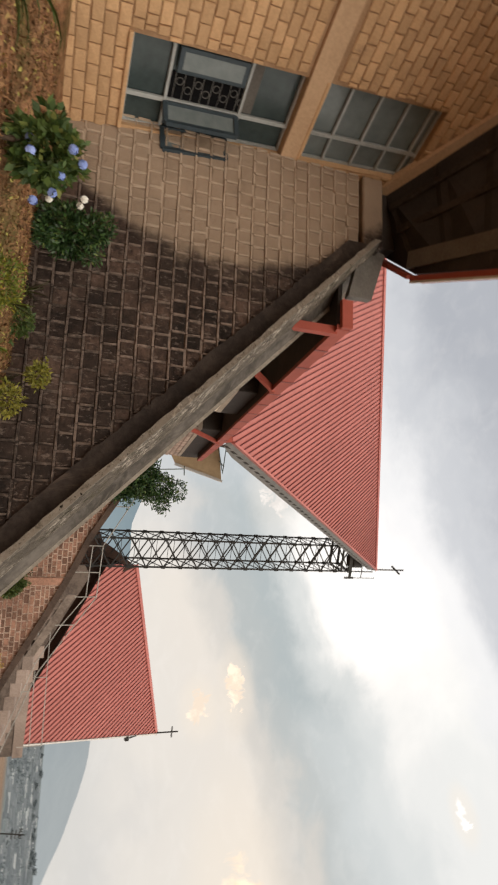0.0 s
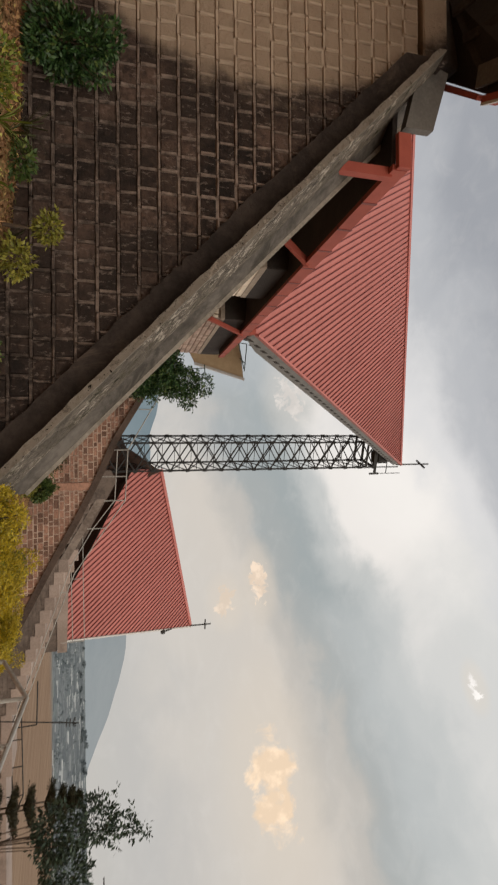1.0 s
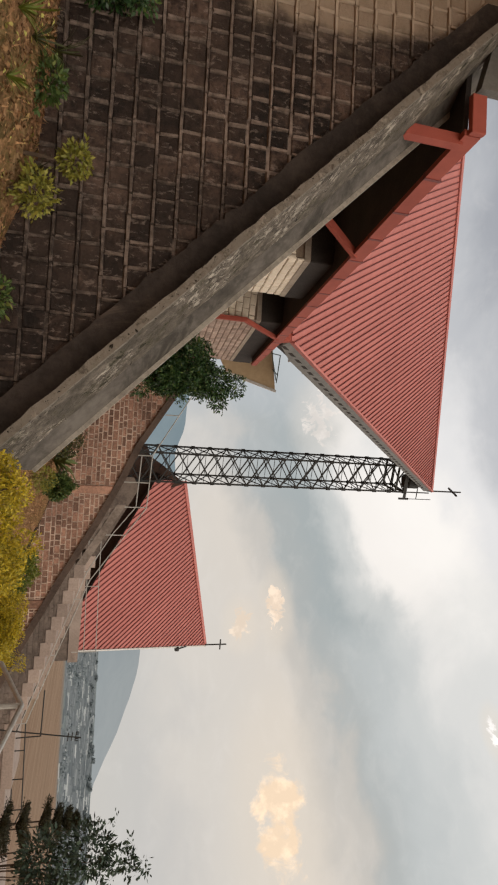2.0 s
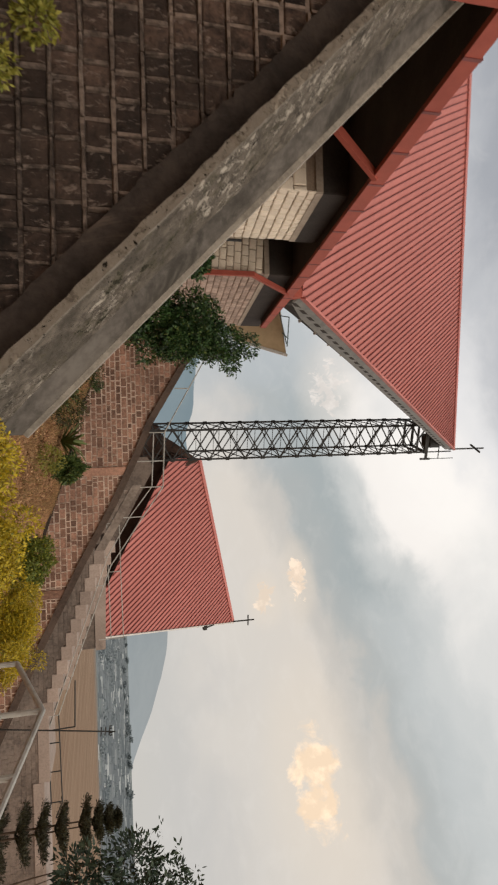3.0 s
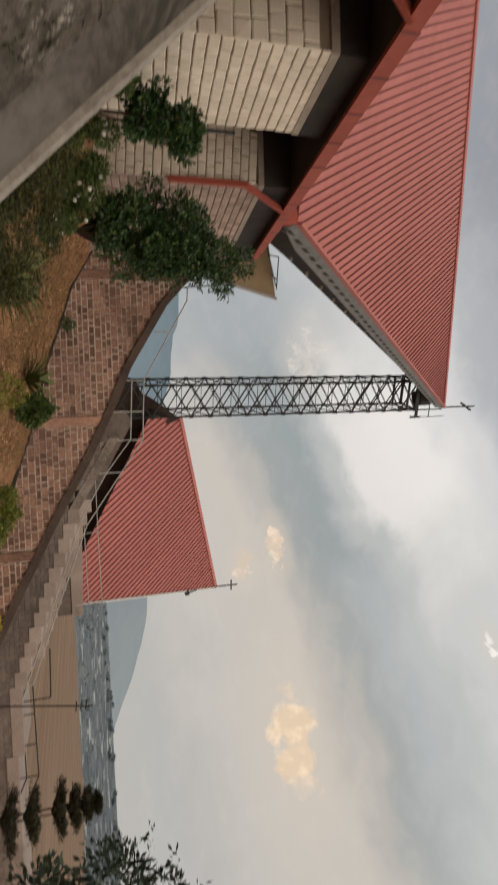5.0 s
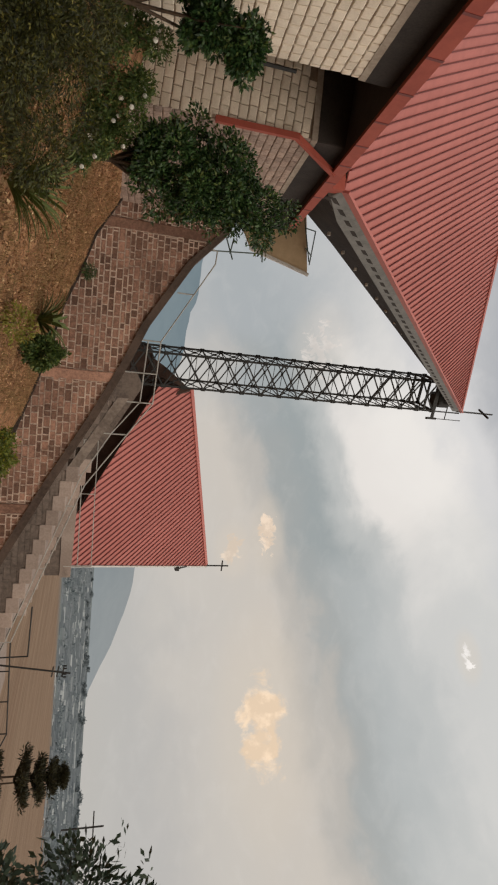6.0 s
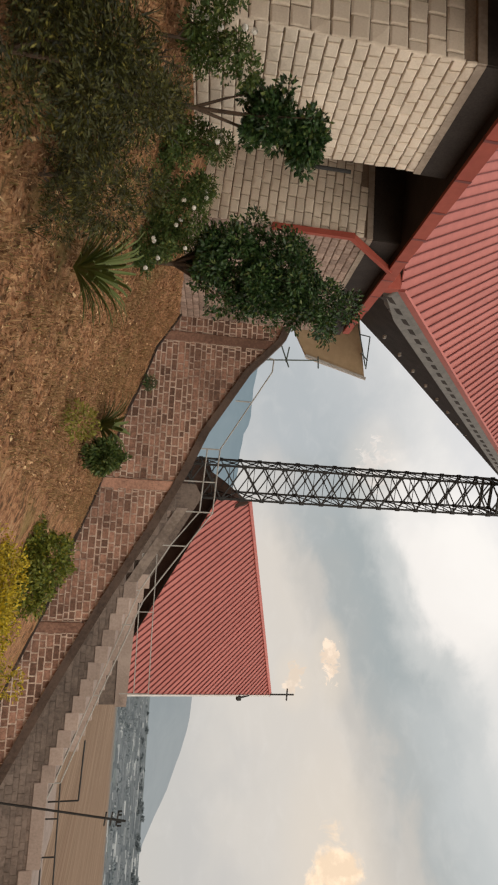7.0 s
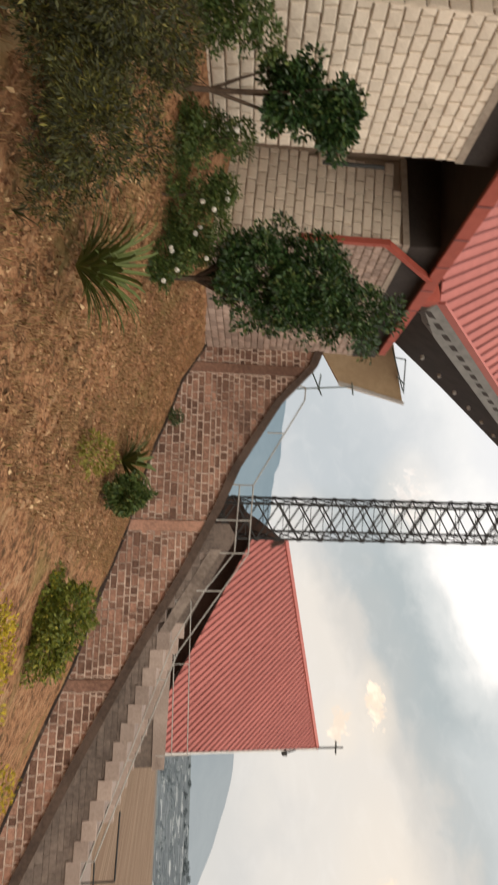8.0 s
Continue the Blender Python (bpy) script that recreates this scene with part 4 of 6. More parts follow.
    for n, (a, c) in enumerate(faces):
        if n in (2, 3):
            continue
        run = (Vector((*c, 0)) - Vector((*a, 0)))
        tz = wall_top(n)
        d = run.normalized()
        out = Vector((d.y, -d.x, 0))
        length = run.length
        lo = {0: 1.5, 1: 0, 4: 0, 5: 0}[n]
        hi, up = 9, {0: 0.0, 1: 0.10, 4: -0.08, 5: 0.10}[n]
        lay(church, Vector((*a, 1.4)) - out * 0.03, d, length, *{0: (0.235, 0.29), 1: (0.168, 0.205), 4: (0.176, 0.265), 5: (0.165, 0.25)}[n], 0.018, 0.028, PINK_STONE if n == 5 else CREAM, lambda s, z, w, h, t=tz, lo=lo, hi=hi, up=up: 1.4 + z + h + up * s < t + (0.1 * s if n in (1, 5) else 0) - 0.08 and lo - 0.1 < s < hi, name="block" if n != 5 else "stone", jitter=0.10, seed=20 + n, rise=up)
    lay(church, (-6.0, 10.87, 1.4), (1, 0, 0), 2.6, 0.172, 0.235, 0.013, 0.03, CREAM, lambda s, z, w, h: z + h < 3.9, name="block", jitter=0.05, seed=31)


make_church()

# ---- the great prow roofs ----
ROOF_TOP, ROOF_FOOT = Vector((1.576, 35.339, 21.981)), Vector((-3.10, 19.75, 7.13))     # ends of the church roof's sloping edge
RIDGE = Vector((-0.691, -0.631, -0.355)).normalized()
PN = RIDGE.cross(ROOF_FOOT - ROOF_TOP).normalized()     # the way the visible slopes face


def prow_roof(name, label, ring, rib_dir, pitch, face, deep=0.10, half=0.018):
    """A flat slope cut into ribbed sheets; ring: its corners, all in the plane that looks towards face."""
    roof = thing(name, label, "roof", ring[0])
    o = Vector(ring[0])
    d = Vector(rib_dir)
    d = (d - face * d.dot(face)).normalized()
    p = d.cross(face).normalized()
    flat = [((Vector(v) - o).dot(p), (Vector(v) - o).dot(d)) for v in ring]
    lo, hi = min(q[0] for q in flat), max(q[0] for q in flat)
    back = lambda q, h: o + p * q[0] + d * q[1] + face * h
    part("deck", prism(bmesh.new(), [back(q, -0.02) for q in flat], -face * deep), SOFFIT, roof, "dark roof deck")
    s = lo
    while s < hi - 0.02:
        e = min(s + pitch, hi)
        cell = clip(clip(flat, 0, s + 0.002, True), 0, e - 0.002, False)
        if len(cell) >= 3:
            part("roof_sheet", prism(bmesh.new(), [back(q, -0.015) for q in cell], face * 0.03), RED_SHEET, roof)
            rib = clip(clip(flat, 0, s - half, True), 0, s + half, False)
            if len(rib) >= 3:
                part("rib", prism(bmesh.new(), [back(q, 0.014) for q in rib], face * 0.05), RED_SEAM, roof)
        s = e
    return roof


def make_roofs():
    a, e, r = ROOF_TOP, ROOF_FOOT, RIDGE
    h = Vector((PN.y, -PN.x, 0.0)).normalized()
    ring = [a, e, e + h * 15, a + r * 27]
    ribs = Vector((-0.515, 0.496, 0.699))
    roof = prow_roof("church_roof", "steep red ribbed sheet roof rising to a pointed prow", ring, ribs, 0.25, PN, 0.10, 0.014)
    for lo, hi, mat, lab in (((-0.62, -0.75, -0.62), (0.10, 0.05, -0.42), RED_PAINT, "red eave board at the roof corner"), ((-0.55, -0.10, -0.40), (0.02, 0.22, -0.02), RED_PAINT, "red corner box under the roof edge"), ((-0.95, 0.10, -1.05), (-0.12, 0.75, -0.30), SHADED_PLASTER, "plaster stub under the roof corner")):
        part("corner_piece", boxed(e + Vector(lo), e + Vector(hi), 0.02), mat, roof, lab)
    part("ridge_cap", barred(a + PN * 0.05, a + r * 27 + PN * 0.05, 0.22, 0.06, PN), RED_SHEET, roof, "red ridge cap")
    v = (e - a)
    part("barge_board", barred(a + PN * 0.02, e + PN * 0.02, 0.07, 0.26, PN), RED_SHEET, roof, "faded red barge board")
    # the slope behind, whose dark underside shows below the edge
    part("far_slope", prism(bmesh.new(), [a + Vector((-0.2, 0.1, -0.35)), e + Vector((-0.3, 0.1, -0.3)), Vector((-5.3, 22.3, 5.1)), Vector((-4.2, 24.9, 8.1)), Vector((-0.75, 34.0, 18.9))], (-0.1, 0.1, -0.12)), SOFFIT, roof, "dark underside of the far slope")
    lo_, hi_ = Vector((-4.2, 24.9, 8.1)), Vector((-0.75, 34.0, 18.9))
    part("soffit_board", prism(bmesh.new(), [a + Vector((-0.15, -0.02, -0.5)), e + Vector((-0.2, 0.0, -0.45)), lo_.lerp(e, 0.66) + Vector((0.12, -0.12, 0)), hi_.lerp(a, 0.66) + Vector((0.12, -0.12, 0))], (-0.05, 0.05, -0.03)), GREY_SHEET, roof, "grey sheet soffit of the far slope")
    for k in range(1, 14):
        f = k / 14
        c = lo_.lerp(hi_, f).lerp(e.lerp(a, f), 0.30) + Vector((0.20, -0.16, -0.16))
        part("truss_plate", boxed(c - Vector((0.05, 0.05, 0.04)), c + Vector((0.05, 0.05, 0.04))), WHITE, roof, "small pale plate on the dark underside")
    # pale edge board pierced by the ends of the ribs
    inward = (r * 1.0 + Vector((0, 0, -0.35))).normalized()
    n = 42
    bm = bmesh.new()
    drop = Vector((0.02, 0.0, -0.55))
    prism(bm, [a, e, e.lerp(a, 0.02) + drop * 0.9, e.lerp(a, 0.07) + drop * 1.3, a + drop * 1.0], inward * 0.05)
    part("edge_board", bm, GREY_SHEET, roof, "grey sheet edge under the barge board")
    # dark plates on the board imitate the shade inside the open rib ends
    bm = bmesh.new()
    for k in range(2, n):
        f = k / n
        m = a + v * f
        w = v.normalized() * 0.17
        hgt = Vector((0, 0, -1)) * 0.33
        c = m + drop * 0.62 - inward * 0.012
        prism(bm, [c - w, c + w * 0.9, c + w + hgt * 0.5, c + w * 0.45 + hgt, c - w * 0.2 + hgt * 0.8], inward * 0.02)
    part("rib_ends", bm, SOFFIT, roof, "dark plates for the shaded open ends of the ribs")
    # second church below
    A2 = Vector((13.59, 44.77, 9.97))
    low = Vector((0.187, -0.476, 0.476)).normalized()
    on2 = lambda q: Vector(q) - low * (Vector(q) - A2).dot(low)
    ring = [A2, on2((10.27, 33.59, 0.096)), on2((1.60, 34.91, 4.82)), on2((1.67, 36.75, 6.63))]
    roof2 = prow_roof("lower_church_roof", "steep red ribbed sheet roof of the lower church", ring, ribs, 0.32, low, 0.10, 0.025)
    part("ridge_cap", barred(ring[0] + low * 0.05, ring[3] + low * 0.05, 0.22, 0.08, low), RED_SHEET, roof2, "red ridge cap")
    part("barge_board", barred(ring[0], ring[1], 0.08, 0.2, low), WHITE, roof2, "pale barge board")
    wall = thing("lower_church", "dark brown lower church wall under a red roof", "church", (6, 37, 0))
    q = [ring[1] + Vector((-0.6, 1.0, 0.2)), ring[2] + Vector((0.2, 1.0, 0.1)), Vector((1.9, 36.2, -3)), Vector((10.0, 36.0, -3))]
    part("wall", prism(bmesh.new(), q, (0.3, 0.5, 0)), BROWN, wall)
    part("side_wall", prism(bmesh.new(), [ring[0] + Vector((-1.6, -1.2, -0.9)), ring[1] + Vector((-0.4, 0.9, 0.1)), Vector((10.2, 35.7, -5)), Vector((12.2, 43.5, -5))], (-0.3, 0, 0)), CREAM_PLASTER, wall)
    part("end_wall", prism(bmesh.new(), [(-0.3, 36.0, -4.0), (2.2, 36.0, -4.0), (2.3, 36.0, 5.2), (1.75, 36.0, 6.5), (0.75, 36.0, 5.2), (0.35, 36.0, 4.55), (-0.3, 36.0, 4.3)], (0.1, 0.5, 0)), BROWN, wall, "dark brown boarded gable end")
    return a


APEX = make_roofs()


def make_cross(name, foot, tall, arm, thick, turn):
    c = thing(name, "thin dark metal cross on a roof point", "cross", foot)
    f = Vector(foot)
    part("upright", barred(f - Vector((0, 0, 0.3)), f + Vector((0, 0, tall)), thick, thick), STEEL, c)
    d = Vector((math.cos(turn), math.sin(turn), 0)) * arm
    m = f + Vector((0, 0, tall * 0.72))
    part("arm", barred(m - d, m + d, thick, thick), STEEL, c)


make_cross("roof_cross", APEX, 2.1, 0.5, 0.09, radians(-62))
make_cross("roof_cross", (13.5, 44.6, 9.9), 1.6, 0.38, 0.08, radians(10))


def make_tower():
    cx, cy, half, z0, z1, turn = 0.70, 35.1, 0.80, -4.0, 19.6, radians(15.7)
    tower = thing("lattice_tower", "tall square lattice tower of dark steel angles", "tower", (cx, cy, z0))
    c, s = math.cos(turn), math.sin(turn)
    at = lambda u, v: Vector((cx + c * u - s * v, cy + s * u + c * v, 0))
    up = lambda p, z: Vector((p.x, p.y, z))
    legs = [at(half * a, half * b) for a, b in ((-1, -1), (1, -1), (1, 1), (-1, 1))]
    for p in legs:
        part("leg", barred(up(p, z0), up(p, z1), 0.10, 0.10), STEEL, tower)
    step = 0.98
    for k in range(int((z1 - z0) / step)):
        z = z1 - k * step
        bm = bmesh.new()
        # crossed angles on all four faces, the front ones heavier, with gusset plates on the legs
        for i, w in ((0, 0.062), (1, 0.040), (2, 0.050), (3, 0.040)):
            p, q = legs[i], legs[(i + 1) % 4]
            bar(bm, up(p, z), up(q, z - step), w), bar(bm, up(q, z), up(p, z - step), w)
            if i % 2:
                bar(bm, up(p, z), up(q, z), 0.035)
            else:
                bar(bm, up(p, z - step / 2), up(q, z - step / 2), 0.026)
            box(bm, up(p, z) - Vector((0.085, 0.07, 0.10)), up(p, z) + Vector((0.085, 0.07, 0.10)))
            m = (p + q) / 2
            box(bm, up(m, z - step / 2) - Vector((0.05, 0.05, 0.05)), up(m, z - step / 2) + Vector((0.05, 0.05, 0.05)))
        part("lattice_panel", bm, STEEL, tower)
    bm = bmesh.new()
    for z, w in ((z1, 0.12), (z1 - 0.55, 0.09)):
        for i in range(4):
            bar(bm, up(legs[i], z), up(legs[(i + 1) % 4], z), w, w)
    part("top_frame", bm, STEEL, tower)
    t = at(half + 0.42, -half)
    bm = bmesh.new()
    bar(bm, up(at(-half, -half), z1 + 0.1), up(t, z1 + 0.1), 0.10, 0.14)
    bar(bm, up(t, z1 - 0.25), up(t, z1 + 0.35), 0.12)
    bar(bm, up(t, z1 + 0.15), up(t, z1 + 1.9), 0.04), bar(bm, up(at(half, -half), z1), up(at(half, -half), z1 + 1.7), 0.07)
    bar(bm, up(at(0.3, -half), z1), up(at(0.3, -half), z1 + 1.2), 0.07)
    bar(bm, up(t, z1 + 0.9), up(at(0.3, -half), z1 + 0.9), 0.04)
    part("platform_rail", bm, STEEL, tower, "small platform frame under the roof point")
    part("bell_box", boxed((cx - 0.1, cy - 0.8, z1 + 0.1), (cx + 0.75, cy + 0.1, z1 + 1.0), 0.15), STEEL, tower)


make_tower()


def make_tan_prow():
    p = thing("tan_prow", "tan boarded prow of another roof with a pale edge", "roof", (-3.2, 25.7, 7.5))
    ring = [(-2.42, 25.6, 8.48), (-4.6, 25.9, 8.35), (-4.8, 25.9, 5.6), (-2.98, 25.7, 6.47)]
    part("board", prism(bmesh.new(), ring, (0, 0.15, 0.02)), TAN, p)
    part("edge", barred((-2.40, 25.55, 8.50), (-3.02, 25.65, 6.40), 0.06, 0.10), WHITE, p)
    part("wall", boxed((-7, 26.2, 0.5), (-4.4, 26.6, 7.9)), CREAM_PLASTER, p)


make_tan_prow()


def make_scaffold():
    y = 25.2
    s = thing("pipe_frame", "thin green-grey pipe frame on the wall top beside the prow", "pipe frame", (-2.6, y, 4.6))
    for a, b in (((-2.57, 4.5), (-2.77, 6.74)), ((-3.21, 5.45), (-2.44, 5.75)), ((-3.12, 5.74), (-2.61, 5.65)), ((-2.9, 6.72), (-2.5, 6.74))):
        part("pipe", barred((a[0], y, a[1]), (b[0], y, b[1]), 0.045, 0.045, sides=6), PIPE_GREEN, s)
    y = 25.6
    s = thing("aerial", "small green-grey pipe aerial beside the eave corner", "aerial", (-3.9, y, 8.3))
    for a, b in (((-4.3, 8.2), (-2.85, 8.5)), ((-3.9, 8.64), (-2.75, 8.52)), ((-3.3, 8.33), (-3.05, 8.58)), ((-3.9, 8.64), (-3.95, 8.25))):
        part("pipe", barred((a[0], y, a[1]), (b[0], y, b[1]), 0.04, 0.04, sides=6), PIPE_GREEN, s)
    b = thing("floodlight", "small dark box lamp under the lower roof edge", "lamp", (12.86, 41.9, 7.5))
    part("arm", barred((13.0, 42.7, 8.25), (12.90, 41.9, 7.6), 0.07), STEEL, b)
    part("box", boxed((12.76, 41.72, 7.36), (13.02, 42.02, 7.64), 0.04), STEEL, b)


make_scaffold()

# ---- the garden wall with its stairs and rails ----
W2 = 22.9
W2_TOP = [(-4.6, 5.9), (-2.57, 5.1), (-1.61, 4.22), (0.25, 3.09), (1.26, 2.66), (2.87, 1.86), (4.67, 0.86), (6.98, -0.33), (8.24, -0.93), (10.5, -2.0), (13.0, -3.1)]


def make_garden_wall():
    wall = thing("wall_2", "reddish stone garden wall with pale joints and a dark sloping coping", "wall", (2, W2, 0), kind="structure")
    xs = [q[0] for q in W2_TOP]
    ring = [(xs[0], W2 + 0.03, -0.5), (xs[-1], W2 + 0.03, -4.5), *[(x, W2 + 0.03, z - 0.12) for x, z in reversed(W2_TOP)]]
    part("core", prism(bmesh.new(), ring, (0, 0.4, 0)), PALE_JOINT, wall)
    for (x0, z0), (x1, z1) in zip(W2_TOP, W2_TOP[1:]):
        ring = [(x0, W2 - 0.07, z0 - 0.24), (x1, W2 - 0.07, z1 - 0.24), (x1, W2 - 0.07, z1), (x0, W2 - 0.07, z0)]
        part("coping", prism(bmesh.new(), ring, (0, 0.55, 0)), BROWN_BAND, wall, "sooty sloping coping")
    pil = (-2.39, 1.75, 5.47)
    for x in pil:
        t = lerp_path(W2_TOP, x)
        part("pilaster", boxed((x - 0.13, W2 - 0.04, ground_z(x, W2 - 0.3) - 0.4), (x + 0.13, W2 + 0.1, t - 0.2), 0.012), RED_STONE, wall, "plastered pilaster")

    def fits(s, z, a, c):
        x, zz = -4.6 + s, -4.0 + z
        if any(abs(x - p) < a + 0.10 for p in pil):
            return False
        return zz + c * 0.6 < lerp_path(W2_TOP, x + a) - 0.16 and zz > ground_z(x, W2 - 0.2) - 0.15 and x < 12.8

    lay(wall, (-4.6, W2 + 0.03, -4.0), (1, 0, 0), 17.0, 0.160, 0.25, 0.036, 0.014, RED_STONE, fits, name="stone", jitter=0.42, seed=6, pointing=(PALE_JOINT, 0.036, 0.026), near=lambda s, z: abs(s - 5.5))
    low = thing("plinth", "dark stone footing along the garden wall", "wall", (1, W2 - 0.1, 0.3), kind="structure")
    for x in range(-4, 12):
        z0, z1 = ground_z(x, W2 - 0.2), ground_z(x + 1, W2 - 0.2)
        part("footing", prism(bmesh.new(), [(x, W2 - 0.14, z0 - 0.3), (x + 1, W2 - 0.14, z1 - 0.3), (x + 1, W2 - 0.14, z1 + 0.06), (x, W2 - 0.14, z0 + 0.06)], (0, 0.16, 0)), DARK_BAND, low)


make_garden_wall()


def make_stairs():
    stairs = thing("stairs_1", "pale concrete steps going down behind the garden wall", "stairs", (6, 24.8, 0), kind="structure")
    x, z, top = 4.43, 1.46, []
    while x < 9.5:
        part("step", boxed((x, 24.2, z - 0.36), (x + 0.46, 26.2, z), 0.012), STEP, stairs)
        part("stringer_block", boxed((x, 26.2, z - 0.5), (x + 0.44, 26.4, z + 0.36), 0.01), STEP, stairs)
        top.append((x, z - 0.16))
        x += 0.44
        z -= 0.1585
    part("landing", boxed((x, 24.2, z - 0.36), (11.85, 26.2, z), 0.012), STEP, stairs)
    part("landing", boxed((11.85, 24.2, z - 0.54), (17.0, 26.2, z - 0.19), 0.012), STEP, stairs)
    top += [(x, z - 0.16), (11.85, z - 0.2), (17.0, z - 0.40)]
    part("flight_side", prism(bmesh.new(), [(1.0, 24.25, 2.3), *[(px, 24.25, pz) for px, pz in top], (17.0, 24.25, -7), (1.0, 24.25, -7)], (0, 1.9, 0)), FLANK, stairs, "grey stone flank of the stairs")
    part("cheek_wall", prism(bmesh.new(), [(2.3, 24.1, 2.74), (4.42, 24.1, 1.47), (4.42, 24.1, 1.16), (2.3, 24.1, 2.42)], (0, 0.3, 0)), CHEEK, stairs, "sloping pale cheek wall")
    # the upper flight's shadow is put in by using the darker FLANK
    for k in range(7):
        part("step", boxed((2.05 + 0.34 * k, 23.45, 0.4 - 0.2 * k), (2.40 + 0.34 * k, 24.09, 2.34 - 0.2 * k), 0.012), FLANK, stairs, "upper step with shadow in its darker colour")
    part("landing", boxed((-3.0, 24.2, 1.6), (2.6, 26.6, 2.3), 0.02), STEP, stairs)

    def fits(s, z, a, c):
        x, zz = 2.0 + s, -5.0 + z
        lid = lerp_path([(2.0, 1.95), *top], x)
        return lid - 2.4 < zz and zz + c < lid + 0.02

    lay(stairs, (2.0, 24.24, -5.0), (1, 0, 0), 14.8, 0.17, 0.27, 0.007, 0.010, FLANK_STONE, fits, name="stone", most=200, jitter=0.3, seed=14, near=lambda s, z: s)
    land = thing("terrace_wall", "low pale plastered terrace wall by the lower church", "wall", (7.5, 28.0, 0.9), kind="structure")
    part("parapet", prism(bmesh.new(), [(5.0, 28.0, 0.95), (9.0, 28.0, 0.98), (9.0, 28.0, 1.36), (5.4, 28.0, 1.46)], (0, 0.3, 0)), STEP, land)
    part("bank_wall", prism(bmesh.new(), [(1.4, 28.02, -2.0), (5.4, 28.02, -2.0), (5.4, 28.02, 1.5), (3.28, 28.02, 2.65), (1.85, 28.02, 3.45), (1.4, 28.02, 3.2)], (0, 0.3, 0)), FLANK_STONE, land, "brown stone wall under the roof edge")
    part("retaining_wall", boxed((5.2, 28.05, -6), (8.95, 28.35, 0.97), 0.02), FLANK, land)


make_stairs()


def pipe_rail(name, label, points, gap, posts, thick=0.045, material=None):
    rail = thing(name, label, "railing", points[0])
    material = material or PIPE
    for drop in gap:
        for a, b in zip(points, points[1:]):
            a, b = Vector(a) - Vector((0, 0, drop)), Vector(b) - Vector((0, 0, drop))
            part("rail", barred(a, b, thick, thick, sides=8), material, rail)
    for p, low in posts:
        part("post", barred(p, Vector(p) - Vector((0, 0, low)), thick, thick, sides=8), material, rail)


def make_rails():
    y = 24.3

    def run(label, pts, gap, posts, thick=0.05, material=None, ry=y):
        line = [(p[0], p[1]) for p in pts]
        pipe_rail("stair_railing", label, [(px, ry, pz) for px, pz in pts], gap, [((px, ry, lerp_path(line, px)), low) for px, low in posts], thick, material)

    run("thin pale railing along the top of the garden wall", [(-2.5, 4.6), (-2.39, 5.07), (-2.0, 5.04), (0.51, 3.58)], (0.0,), ((-1.0, 0.5),), 0.04)
    run("square pale steel frame of the stair landing", [(0.51, 3.58), (2.40, 3.47)], (0.0, 0.38), ((0.52, 1.3), (1.5, 1.3), (2.39, 1.4)), 0.04)
    run("pale steel pipe railing along the garden stairs", [(2.40, 3.47), (4.99, 1.65), (7.53, 0.68), (9.77, -0.14)], (0.0,), ((3.39, 1.2), (5.63, 0.9), (7.53, 0.9), (9.77, 0.9)), 0.038)
    run("thin dark railing along the lower landing", [(9.77, -0.14), (12.62, -0.09), (13.1, -0.30)], (0.0, 0.35), ((10.66, 0.9), (11.6, 0.9), (12.6, 0.95)), 0.040, STEEL)
    run("second pale pipe rail of the garden stairs", [(2.38, 3.09), (3.36, 2.33), (4.68, 1.55), (10.33, -0.51)], (0.0,), ((4.68, 0.5), (8.0, 0.7)), 0.034)
    run("pale pipe rail across the foot of the lower roof", [(3.81, 1.99), (5.62, 2.0), (8.1, 2.04)], (0.0, 0.45), ((3.81, 0.9), (5.62, 0.9), (8.1, 0.9)), 0.032, None, 26.4)
    run("thin dark railing frame at the foot of the stairs", [(8.77, 0.39), (10.31, 0.35), (10.33, -0.51), (8.6, 0.12)], (0.0,), (), 0.045, STEEL, 24.5)
    pts = [(3.42, 11.0, 0.66), (3.65, 10.24, 1.0), (4.0, 8.6, 0.72)]
    posts = [((3.42, 11.0, 0.66), 0.9), ((3.65, 10.24, 1.0), 1.25), ((3.82, 9.4, 0.86), 1.2)]
    pipe_rail("path_railing", "white painted pipe railing at a bend of the path", pts, (0.0, 0.4), posts, 0.06)


make_rails()


def make_pole():
    x, y = 6.05, 14.74
    p = thing("utility_pole", "thin dark utility pole with two short cross arms", "pole", (x - 0.65, y, -2.5))
    part("shaft", barred((x - 0.65, y, -2.5), (x + 0.02, y, 1.68), 0.026, 0.026, sides=8), STEEL, p)
    for z in (1.44, 1.51, 1.58):
        part("cross_arm", barred((x - 0.10, y - 0.04, z + 0.01), (x + 0.08, y + 0.04, z - 0.01), 0.018, 0.018), STEEL, p)
    for k in (-0.09, -0.05, 0.03, 0.07):
        part("insulator", barred((x + k, y, 1.58), (x + k, y, 1.63), 0.022, 0.022, sides=6), STEEL, p)


make_pole()
make_cross("field_cross", (30.7, 43.3, 1.9), 2.4, 0.9, 0.08, radians(-32))

# ---- plants ----


